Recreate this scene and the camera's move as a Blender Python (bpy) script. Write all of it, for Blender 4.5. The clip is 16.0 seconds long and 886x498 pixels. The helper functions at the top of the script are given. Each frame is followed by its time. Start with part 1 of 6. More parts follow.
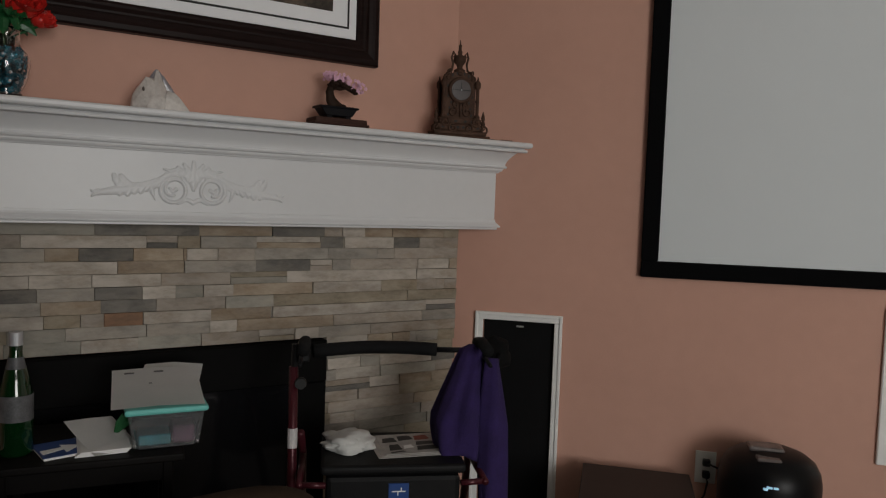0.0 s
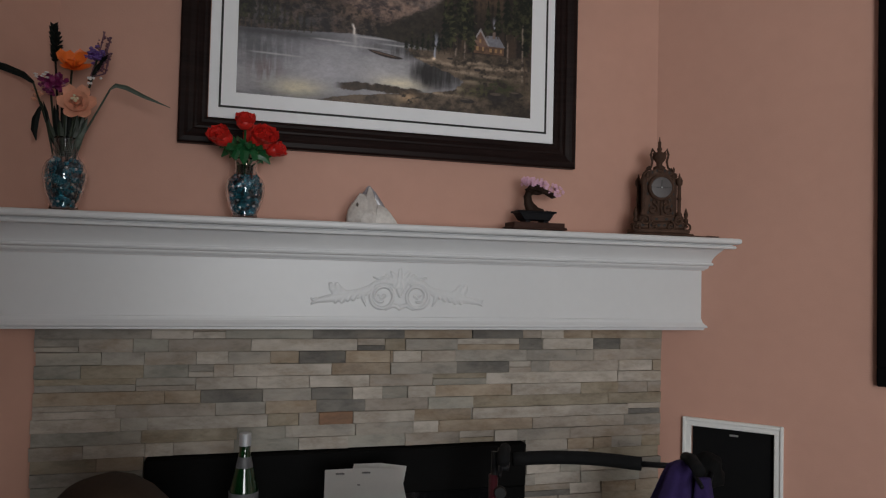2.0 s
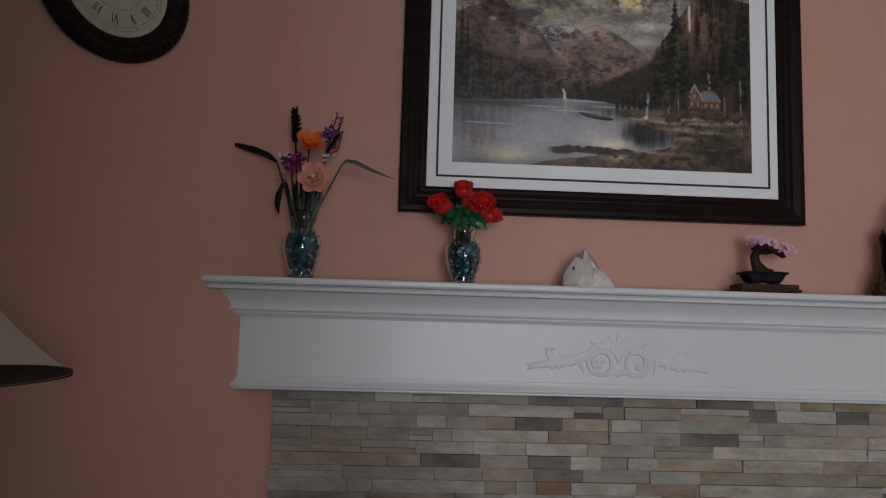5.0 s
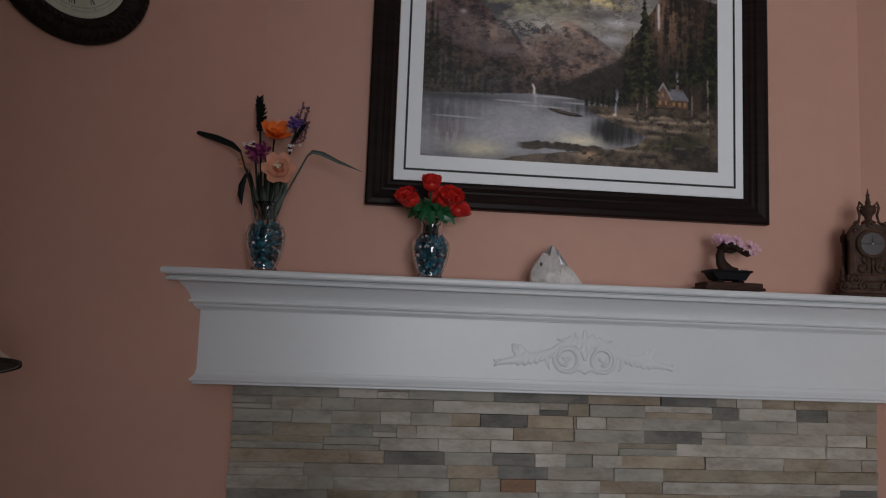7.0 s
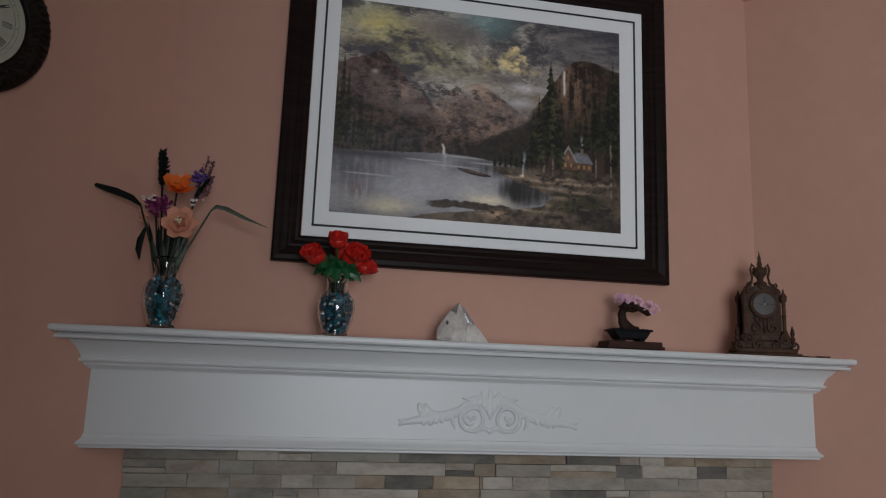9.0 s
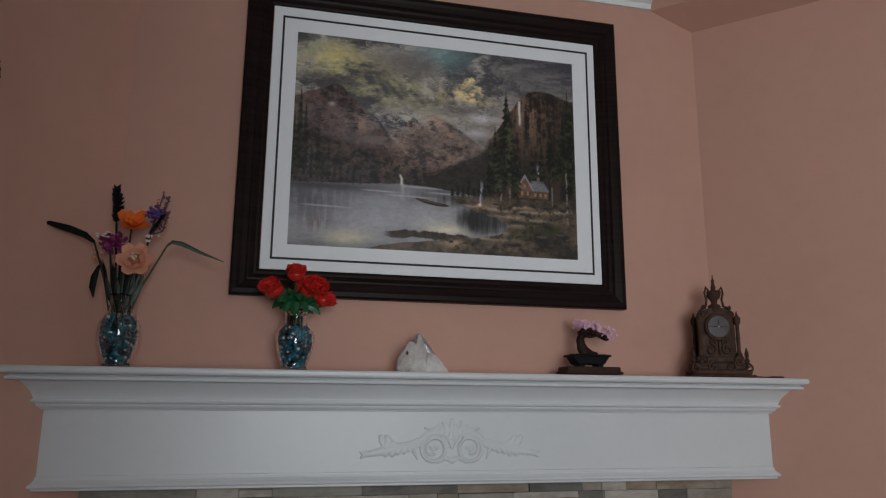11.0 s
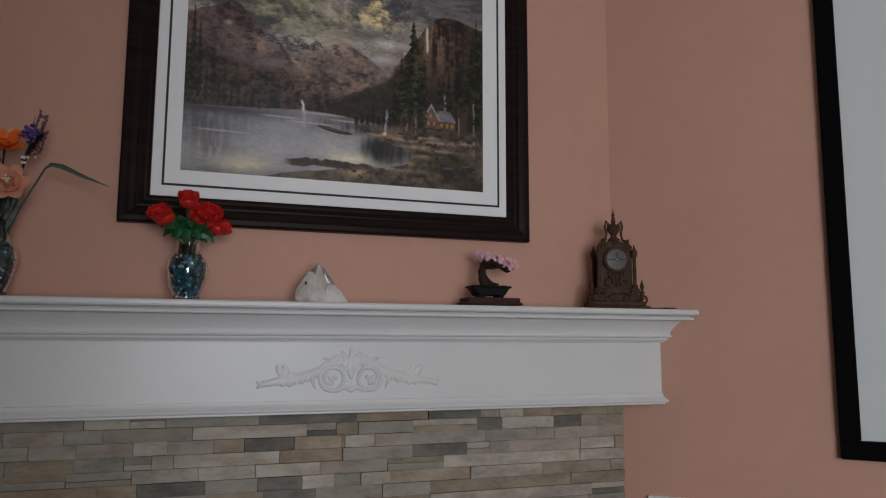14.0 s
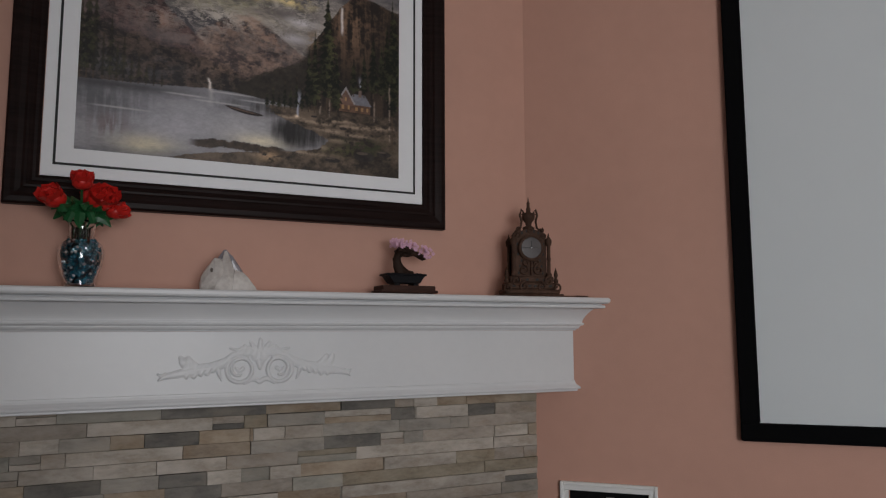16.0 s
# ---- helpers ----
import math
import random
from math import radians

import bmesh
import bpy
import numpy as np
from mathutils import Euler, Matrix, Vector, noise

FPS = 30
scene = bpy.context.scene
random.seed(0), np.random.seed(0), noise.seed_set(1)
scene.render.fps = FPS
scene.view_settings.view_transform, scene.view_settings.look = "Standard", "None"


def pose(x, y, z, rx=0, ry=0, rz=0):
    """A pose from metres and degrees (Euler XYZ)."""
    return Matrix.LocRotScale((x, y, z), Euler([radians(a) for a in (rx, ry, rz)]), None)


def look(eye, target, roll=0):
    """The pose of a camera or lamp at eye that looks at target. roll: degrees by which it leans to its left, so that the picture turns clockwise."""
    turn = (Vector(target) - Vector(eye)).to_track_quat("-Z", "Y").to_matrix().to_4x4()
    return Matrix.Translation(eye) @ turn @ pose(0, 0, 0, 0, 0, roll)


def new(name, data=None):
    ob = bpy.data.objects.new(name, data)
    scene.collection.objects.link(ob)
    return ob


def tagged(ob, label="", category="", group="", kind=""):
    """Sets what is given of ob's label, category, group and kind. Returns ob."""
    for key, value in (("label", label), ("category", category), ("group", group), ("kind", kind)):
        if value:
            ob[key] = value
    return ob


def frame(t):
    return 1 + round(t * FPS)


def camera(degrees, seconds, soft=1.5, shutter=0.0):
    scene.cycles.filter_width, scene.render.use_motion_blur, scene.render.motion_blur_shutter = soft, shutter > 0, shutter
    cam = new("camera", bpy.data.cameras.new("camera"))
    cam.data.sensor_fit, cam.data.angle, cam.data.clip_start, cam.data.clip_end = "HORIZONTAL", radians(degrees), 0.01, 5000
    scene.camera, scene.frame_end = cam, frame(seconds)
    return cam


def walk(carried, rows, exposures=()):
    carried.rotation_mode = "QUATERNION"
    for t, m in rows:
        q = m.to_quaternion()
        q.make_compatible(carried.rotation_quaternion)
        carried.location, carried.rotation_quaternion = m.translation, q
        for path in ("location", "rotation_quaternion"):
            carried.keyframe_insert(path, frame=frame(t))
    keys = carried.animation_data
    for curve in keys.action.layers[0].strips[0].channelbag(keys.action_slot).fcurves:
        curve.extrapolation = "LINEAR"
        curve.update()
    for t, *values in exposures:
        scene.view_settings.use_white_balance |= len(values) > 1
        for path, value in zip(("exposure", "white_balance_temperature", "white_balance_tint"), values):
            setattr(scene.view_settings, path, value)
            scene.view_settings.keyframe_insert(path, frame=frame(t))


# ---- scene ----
cam = camera(62.0, 16.0, 1.2)
PATH = [
    (0, (0.426, -0.105, 1.284), (1.474, 1.594, 1.164), 2.0),
    (0.5, (0.407, -0.104, 1.286), (1.289, 1.688, 1.174), 2.2),
    (1, (0.439, -0.108, 1.307), (1.241, 1.723, 1.255), 1.8),
    (1.5, (0.467, -0.114, 1.379), (1.165, 1.76, 1.373), 1.6),
    (2, (0.415, -0.104, 1.379), (0.979, 1.813, 1.444), 1.4),
    (2.5, (0.373, -0.087, 1.375), (0.799, 1.861, 1.525), 0.9),
    (3, (0.351, -0.084, 1.404), (0.661, 1.882, 1.605), 0.7),
    (3.5, (0.321, -0.068, 1.413), (0.538, 1.908, 1.633), 0.9),
    (4, (0.311, -0.083, 1.398), (0.43, 1.901, 1.621), 1.4),
    (4.2, (0.297, -0.076, 1.405), (0.397, 1.911, 1.615), 1.6),
    (6.3, (0.277, -0.039, 1.361), (0.399, 1.945, 1.584), 2.2),
    (6.5, (0.267, -0.029, 1.372), (0.417, 1.954, 1.59), 2.1),
    (7, (0.282, -0.027, 1.38), (0.479, 1.951, 1.594), 2.1),
    (7.5, (0.302, -0.027, 1.389), (0.557, 1.946, 1.594), 2.1),
    (8, (0.325, -0.019, 1.376), (0.638, 1.943, 1.602), 2.0),
    (8.5, (0.352, -0.024, 1.388), (0.697, 1.927, 1.655), 2.1),
    (9, (0.356, -0.04, 1.406), (0.728, 1.892, 1.761), 2.0),
    (9.2, (0.359, -0.05, 1.427), (0.736, 1.877, 1.805), 1.7),
    (11.3, (0.397, -0.068, 1.425), (0.855, 1.833, 1.843), 0.4),
    (11.5, (0.415, -0.069, 1.42), (0.879, 1.835, 1.819), 0.5),
    (12, (0.424, -0.066, 1.403), (0.93, 1.835, 1.763), 0.5),
    (12.5, (0.431, -0.054, 1.401), (0.975, 1.841, 1.733), 0.3),
    (13, (0.444, -0.057, 1.399), (1.011, 1.835, 1.71), 0.3),
    (13.5, (0.436, -0.049, 1.395), (1.048, 1.833, 1.686), 0.2),
    (14, (0.468, -0.059, 1.411), (1.117, 1.817, 1.661), 0.2),
    (14.5, (0.465, -0.034, 1.406), (1.198, 1.813, 1.636), -0.2),
    (15, (0.488, -0.028, 1.403), (1.286, 1.793, 1.623), -0.4),
    (15.5, (0.498, -0.02, 1.402), (1.344, 1.779, 1.622), -0.5),
    (16, (0.491, -0.02, 1.405), (1.349, 1.773, 1.63), -0.2),
]
EXPO = [(0.0, -0.27, 6850, 9), (0.5, -0.09, 6700, 10), (1.5, 0.01, 6500, 9), (3.0, -0.10, 6450, 9), (4.0, -0.15, 6300, 10), (7.0, -0.14, 6200, 10), (9.0, -0.12, 6150, 7), (12.5, -0.05, 6200, 6.5), (15.0, -0.05, 6450, 11), (16.0, -0.16, 6450, 11)]
walk(cam, [(t, look(eye, target, roll)) for t, eye, target, roll in PATH], EXPO)

# ---------- light ----------
world = bpy.data.worlds.new("world")
scene.world = world
world.use_nodes = True
wn = world.node_tree
sky = wn.nodes.new("ShaderNodeTexSky")
sky.sky_type, sky.sun_disc = "NISHITA", False
sky.sun_elevation, sky.sun_rotation = radians(40), radians(60)
wn.links.new(sky.outputs[0], wn.nodes["Background"].inputs[0])
wn.nodes["Background"].inputs[1].default_value = 0.08


def window_light(name, m, sx, sy, watts, color=(0.93, 0.97, 1.0)):
    data = bpy.data.lights.new(name, "AREA")
    data.shape, data.size, data.size_y, data.energy, data.color = "RECTANGLE", sx, sy, watts, color
    ob = new(name, data)
    ob.matrix_world = m
    return ob


# daylight in the opening of the wide patio window
window_light("patio_daylight", look((0.65, -3.99, 1.5), (0.95, 2.0, 1.45)), 2.0, 1.8, 124, (0.97, 0.98, 1.0))

# ---------- materials ----------


def mat(name, base, rough=0.6, metal=0.0, var=0.0, scale=8.0, bump=0.0, bscale=60.0, spec=0.5, rand=0.0, trans=0.0, ior=1.45, coat=0.0, dark=None, stretch=(1, 1, 1), emit=0.0):
    """Two scales of colour variation and a fine relief on one base colour."""
    m = bpy.data.materials.new(name)
    m.use_nodes = True
    nt = m.node_tree
    b = nt.nodes["Principled BSDF"]
    b.inputs["Roughness"].default_value = rough
    b.inputs["Metallic"].default_value = metal
    b.inputs["Specular IOR Level"].default_value = spec
    b.inputs["Transmission Weight"].default_value = trans
    b.inputs["IOR"].default_value = ior
    b.inputs["Coat Weight"].default_value = coat
    b.inputs["Base Color"].default_value = (*base, 1)
    if emit:
        b.inputs["Emission Color"].default_value = (*base, 1)
        b.inputs["Emission Strength"].default_value = emit
    tc = nt.nodes.new("ShaderNodeTexCoord")
    mp = nt.nodes.new("ShaderNodeMapping")
    mp.inputs["Scale"].default_value = stretch
    nt.links.new(tc.outputs["Object"], mp.inputs[0])
    info = nt.nodes.new("ShaderNodeObjectInfo")
    if rand:
        add = nt.nodes.new("ShaderNodeVectorMath")
        add.operation = "ADD"
        sc = nt.nodes.new("ShaderNodeMath")
        sc.operation = "MULTIPLY"
        sc.inputs[1].default_value = 37.0
        nt.links.new(info.outputs["Random"], sc.inputs[0])
        nt.links.new(mp.outputs[0], add.inputs[0])
        nt.links.new(sc.outputs[0], add.inputs[1])
        vec = add.outputs[0]
    else:
        vec = mp.outputs[0]
    if var:
        n1 = nt.nodes.new("ShaderNodeTexNoise")
        n1.inputs["Scale"].default_value = scale
        n1.inputs["Detail"].default_value = 6
        n2 = nt.nodes.new("ShaderNodeTexNoise")
        n2.inputs["Scale"].default_value = scale * 7
        n2.inputs["Detail"].default_value = 3
        nt.links.new(vec, n1.inputs["Vector"])
        nt.links.new(vec, n2.inputs["Vector"])
        mixf = nt.nodes.new("ShaderNodeMath")
        mixf.operation = "MULTIPLY_ADD"
        mixf.inputs[1].default_value = 0.35
        nt.links.new(n2.outputs[0], mixf.inputs[0])
        s2 = nt.nodes.new("ShaderNodeMath")
        s2.operation = "MULTIPLY"
        s2.inputs[1].default_value = 0.65
        nt.links.new(n1.outputs[0], s2.inputs[0])
        nt.links.new(s2.outputs[0], mixf.inputs[2])
        ramp = nt.nodes.new("ShaderNodeValToRGB")
        lo = dark or tuple(c * (1 - var) for c in base)
        hi = tuple(min(1.0, c * (1 + var * 0.8)) for c in base)
        ramp.color_ramp.elements[0].position, ramp.color_ramp.elements[1].position = 0.3, 0.68
        ramp.color_ramp.elements[0].color, ramp.color_ramp.elements[1].color = (*lo, 1), (*hi, 1)
        nt.links.new(mixf.outputs[0], ramp.inputs[0])
        out = ramp.outputs[0]
        if rand:
            hsv = nt.nodes.new("ShaderNodeHueSaturation")
            mr = nt.nodes.new("ShaderNodeMapRange")
            mr.inputs["To Min"].default_value, mr.inputs["To Max"].default_value = 1 - rand, 1 + rand
            nt.links.new(info.outputs["Random"], mr.inputs[0])
            nt.links.new(mr.outputs[0], hsv.inputs["Value"])
            nt.links.new(out, hsv.inputs["Color"])
            out = hsv.outputs[0]
        nt.links.new(out, b.inputs["Base Color"])
    if bump:
        n3 = nt.nodes.new("ShaderNodeTexNoise")
        n3.inputs["Scale"].default_value = bscale
        n3.inputs["Detail"].default_value = 5
        nt.links.new(vec, n3.inputs["Vector"])
        bp = nt.nodes.new("ShaderNodeBump")
        bp.inputs["Strength"].default_value = bump
        bp.inputs["Distance"].default_value = 0.004
        nt.links.new(n3.outputs[0], bp.inputs["Height"])
        nt.links.new(bp.outputs[0], b.inputs["Normal"])
    return m


M_WALL = mat("salmon_wall_paint", (0.58, 0.33, 0.255), 0.75, var=0.05, scale=2.5, bump=0.12, bscale=220)
M_CEIL = mat("ceiling_paint", (0.72, 0.70, 0.67), 0.9, var=0.03, scale=2, bump=0.1, bscale=150)
M_WHITE = mat("white_gloss_paint", (0.71, 0.715, 0.725), 0.37, var=0.025, scale=5, bump=0.04, bscale=40)
M_TRIM = mat("white_trim_paint", (0.83, 0.83, 0.81), 0.4, var=0.04, scale=9)
M_FLOOR = mat("dark_carpet", (0.11, 0.09, 0.075), 0.95, var=0.25, scale=30, bump=0.6, bscale=400)
# paints of the unseen walls: cream bounces fill light, dark beige holds it back
M_WALLC = mat("cream_bounce_wall_paint", (0.50, 0.46, 0.41), 0.8, var=0.05, scale=2.5, bump=0.1, bscale=200)
M_WALLB = mat("beige_light_blocker_paint", (0.20, 0.17, 0.145), 0.8, var=0.05, scale=2.5, bump=0.1, bscale=200)
M_BLACK = mat("firebox_black", (0.0032, 0.003, 0.003), 0.7, spec=0.1, var=0.3, scale=10, bump=0.1)
M_DOORBLK = mat("black_painted_panel", (0.0035, 0.0035, 0.004), 0.75, spec=0.2, var=0.25, scale=7, bump=0.05)
M_SCREEN = mat("projection_fabric", (0.66, 0.70, 0.72), 0.85, var=0.015, scale=2, bump=0.03, bscale=500)
M_VELVET = mat("black_velvet_frame", (0.0035, 0.0035, 0.004), 0.95, var=0.2, scale=60, spec=0.1)
M_FRAME = mat("espresso_wood_frame", (0.016, 0.0088, 0.008), 0.4, var=0.45, scale=5, stretch=(1, 1, 14), bump=0.05, bscale=60, spec=0.1)
M_MATB = mat("white_mat_board", (0.88, 0.89, 0.91), 0.7, var=0.02, scale=20)
M_INK = mat("black_ink_line", (0.012, 0.012, 0.012), 0.6)
M_GROUT = mat("stone_backing", (0.32, 0.28, 0.24), 0.95, var=0.3, scale=30)

def stone_mat(name, base, dark, stain, amount=0.5):
    """Split slate: cloudy colour along the bed, mineral stains, a rough split face."""
    m = bpy.data.materials.new(name)
    m.use_nodes = True
    nt = m.node_tree
    b = nt.nodes["Principled BSDF"]
    b.inputs["Roughness"].default_value = 0.78
    b.inputs["Specular IOR Level"].default_value = 0.3
    tc, info = nt.nodes.new("ShaderNodeTexCoord"), nt.nodes.new("ShaderNodeObjectInfo")
    mp, add, sc = nt.nodes.new("ShaderNodeMapping"), nt.nodes.new("ShaderNodeVectorMath"), nt.nodes.new("ShaderNodeMath")
    mp.inputs["Scale"].default_value = (0.55, 1, 1.25)
    mp.inputs["Rotation"].default_value = (0, 0.25, 0)
    sc.operation, sc.inputs[1].default_value = "MULTIPLY", 53.0
    nt.links.new(tc.outputs["Object"], mp.inputs[0])
    nt.links.new(info.outputs["Random"], sc.inputs[0])
    nt.links.new(mp.outputs[0], add.inputs[0])
    nt.links.new(sc.outputs[0], add.inputs[1])

    def cloud(scale, detail, lo, hi):
        n, mr = nt.nodes.new("ShaderNodeTexNoise"), nt.nodes.new("ShaderNodeMapRange")
        n.inputs["Scale"].default_value, n.inputs["Detail"].default_value = scale, detail
        n.inputs["Roughness"].default_value = 0.62
        mr.inputs["From Min"].default_value, mr.inputs["From Max"].default_value = lo, hi
        nt.links.new(add.outputs[0], n.inputs["Vector"])
        nt.links.new(n.outputs[0], mr.inputs[0])
        return n.outputs[0], mr.outputs[0]

    def mix(fac, a, c, gain=1.0):
        mx, g = nt.nodes.new("ShaderNodeMix"), nt.nodes.new("ShaderNodeMath")
        mx.data_type, g.operation = "RGBA", "MULTIPLY"
        g.inputs[1].default_value = gain
        nt.links.new(fac, g.inputs[0])
        nt.links.new(g.outputs[0], mx.inputs["Factor"])
        for sock, val in (("A", a), ("B", c)):
            if isinstance(val, tuple):
                mx.inputs[[k for k, q in enumerate(mx.inputs) if q.name == sock and q.type == "RGBA"][0]].default_value = (*val, 1)
            else:
                nt.links.new(val, mx.inputs[[k for k, q in enumerate(mx.inputs) if q.name == sock and q.type == "RGBA"][0]])
        return [q for q in mx.outputs if q.type == "RGBA"][0]

    big, bigr = cloud(16, 7, 0.38, 0.60)
    _, rust = cloud(12, 6, 0.48, 0.64)
    fine, finer = cloud(85, 5, 0.35, 0.70)
    col = mix(bigr, dark, base)
    col = mix(rust, col, stain, amount)
    col = mix(finer, col, tuple(min(1, c * 1.25) for c in base), 0.35)
    hsv, mr = nt.nodes.new("ShaderNodeHueSaturation"), nt.nodes.new("ShaderNodeMapRange")
    mr.inputs["To Min"].default_value, mr.inputs["To Max"].default_value = 0.86, 1.12
    nt.links.new(info.outputs["Random"], mr.inputs[0])
    nt.links.new(mr.outputs[0], hsv.inputs["Value"])
    nt.links.new(col, hsv.inputs["Color"])
    nt.links.new(hsv.outputs[0], b.inputs["Base Color"])
    sm, bp = nt.nodes.new("ShaderNodeMath"), nt.nodes.new("ShaderNodeBump")
    sm.operation, sm.inputs[1].default_value = "MULTIPLY_ADD", 0.3
    nt.links.new(fine, sm.inputs[0])
    nt.links.new(big, sm.inputs[2])
    bp.inputs["Strength"].default_value, bp.inputs["Distance"].default_value = 1.0, 0.007
    nt.links.new(sm.outputs[0], bp.inputs["Height"])
    nt.links.new(bp.outputs[0], b.inputs["Normal"])
    return m


STONES = [
    stone_mat("stone_warm_grey", (0.385, 0.335, 0.285), (0.265, 0.228, 0.19), (0.26, 0.19, 0.125), 0.55),
    stone_mat("stone_pale", (0.49, 0.44, 0.385), (0.33, 0.29, 0.245), (0.29, 0.225, 0.16), 0.5),
    stone_mat("stone_cool_grey", (0.345, 0.315, 0.275), (0.225, 0.205, 0.178), (0.40, 0.345, 0.285), 0.6),
    stone_mat("stone_tan", (0.38, 0.31, 0.235), (0.255, 0.20, 0.15), (0.23, 0.155, 0.09), 0.6),
    stone_mat("stone_slate", (0.190, 0.176, 0.155), (0.108, 0.101, 0.092), (0.27, 0.235, 0.19), 0.55),
    stone_mat("stone_rust", (0.27, 0.150, 0.090), (0.17, 0.105, 0.07), (0.21, 0.165, 0.125), 0.45),
    stone_mat("stone_olive", (0.345, 0.295, 0.225), (0.225, 0.188, 0.138), (0.21, 0.145, 0.085), 0.55),
    stone_mat("stone_green_grey", (0.325, 0.305, 0.262), (0.21, 0.20, 0.172), (0.39, 0.34, 0.28), 0.5),
]

# ---------- mesh helpers ----------


def part(name, bm, material, parent=None, label="", smooth=False, m=None):
    """Links a bmesh as one mesh object, under a thing or a part."""
    me = bpy.data.meshes.new(name)
    bmesh.ops.recalc_face_normals(bm, faces=bm.faces)
    bm.to_mesh(me)
    bm.free()
    for mm in material if isinstance(material, (list, tuple)) else [material]:
        me.materials.append(mm)
    if smooth:
        me.polygons.foreach_set("use_smooth", [True] * len(me.polygons))
    ob = new(name, me)
    if parent:
        ob.parent = parent
    if m is not None:
        ob.matrix_basis = m
    if label:
        ob["label"] = label
    return ob


def thing(name, m, label, category, group="", kind=""):
    ob = new(name)
    ob.empty_display_size = 0.05
    ob.matrix_basis = m
    return tagged(ob, label, category, group, kind)


def box(bm, x0, x1, y0, y1, z0, z1, bevel=0.0, seg=1, mi=0):
    r = bmesh.ops.create_cube(bm, size=1.0)
    vs = r["verts"]
    for v in vs:
        v.co = Vector((x0 + (v.co.x + 0.5) * (x1 - x0), y0 + (v.co.y + 0.5) * (y1 - y0), z0 + (v.co.z + 0.5) * (z1 - z0)))
    fs = {f for v in vs for f in v.link_faces}
    for f in fs:
        f.material_index = mi
    if bevel:
        es = list({e for v in vs for e in v.link_edges})
        bmesh.ops.bevel(bm, geom=es, offset=bevel, segments=seg, affect="EDGES", profile=0.5)
    return bm


def boxes(*args, bevel=0.0, seg=1):
    bm = bmesh.new()
    for a in args:
        box(bm, *a, bevel=bevel, seg=seg)
    return bm


def lathe(profile, n=32, bm=None, cx=0.0, cy=0.0, cap=True):
    """Surface of revolution round z from (radius, height) pairs."""
    bm = bm or bmesh.new()
    rings = []
    for r, z in profile:
        rings.append([bm.verts.new((cx + r * math.cos(2 * math.pi * i / n), cy + r * math.sin(2 * math.pi * i / n), z)) for i in range(n)])
    for a, b in zip(rings, rings[1:]):
        for i in range(n):
            bm.faces.new((a[i], a[(i + 1) % n], b[(i + 1) % n], b[i]))
    if cap:
        bm.faces.new(rings[0][::-1])
        bm.faces.new(rings[-1])
    return bm


def tube(points, radius, n=10, bm=None, taper=None):
    """A round bar along a line of points."""
    bm = bm or bmesh.new()
    pts = [Vector(p) for p in points]
    rings = []
    up = Vector((0.13, 0.31, 0.94)).normalized()
    for i, p in enumerate(pts):
        d = (pts[min(i + 1, len(pts) - 1)] - pts[max(i - 1, 0)]).normalized()
        a = d.cross(up)
        if a.length < 0.05:
            a = d.cross(Vector((1, 0, 0)))
        a.normalize()
        b = d.cross(a)
        r = radius if taper is None else radius * (1 + (taper - 1) * i / (len(pts) - 1))
        rings.append([bm.verts.new(p + a * (r * math.cos(2 * math.pi * k / n)) + b * (r * math.sin(2 * math.pi * k / n))) for k in range(n)])
    for a, b in zip(rings, rings[1:]):
        for k in range(n):
            bm.faces.new((a[k], a[(k + 1) % n], b[(k + 1) % n], b[k]))
    bm.faces.new(rings[0][::-1])
    bm.faces.new(rings[-1])
    return bm


def prism(poly, y0, y1, bm=None, mi=0):
    """A polygon in x and z given thickness along y."""
    bm = bm or bmesh.new()
    a = [bm.verts.new((x, y0, z)) for x, z in poly]
    b = [bm.verts.new((x, y1, z)) for x, z in poly]
    fs = [bm.faces.new(a), bm.faces.new(b[::-1])]
    for i in range(len(poly)):
        j = (i + 1) % len(poly)
        fs.append(bm.faces.new((a[i], a[j], b[j], b[i])))
    for f in fs:
        f.material_index = mi
    return bm


def ball(bm, c, r, sub=1, squash=(1, 1, 1)):
    res = bmesh.ops.create_icosphere(bm, subdivisions=sub, radius=r)
    for v in res["verts"]:
        v.co = Vector((v.co.x * squash[0], v.co.y * squash[1], v.co.z * squash[2])) + Vector(c)
    return bm


# ---------- the plan ----------
XL, XR, YW = -0.085, 1.957, 2.32     # corners of the diagonal fireplace wall
CEIL = 3.06
WR = pose(XR, YW, 0, 0, 0, -45)      # along the screen wall: x runs off from the corner, -y into the room
WL = pose(XL, YW, 0, 0, 0, 45)       # along the clock wall: x is negative towards the room's side
LR, LL = 3.7, 1.75                   # lengths of those walls
RX, RY = XR + LR * math.sqrt(0.5), YW - LR * math.sqrt(0.5)
LX, LY = XL - LL * math.sqrt(0.5), YW - LL * math.sqrt(0.5)
BACK = -4.0
PX, PY, WX = 0.23, -0.62, -0.55     # free end of the unseen partition that shades the left, and the wall behind it

# ---------- structure ----------
bm = bmesh.new()
poly = [(XL, YW), (XR, YW), (RX, RY), (RX, BACK), (WX, BACK), (WX, PY - 0.12), (PX, PY - 0.12), (PX, PY), (LX, PY), (LX, LY)]
top = [bm.verts.new((x, y, 0)) for x, y in poly]
low = [bm.verts.new((x, y, -0.1)) for x, y in poly]
bm.faces.new(top)
bm.faces.new(low[::-1])
for i in range(len(poly)):
    bm.faces.new((top[i], low[i], low[(i + 1) % len(poly)], top[(i + 1) % len(poly)]))
tagged(part("floor", bm, M_FLOOR), "dark brown carpeted living room floor", "floor", kind="structure")
bm = bmesh.new()
top = [bm.verts.new((x, y, CEIL + 0.1)) for x, y in poly]
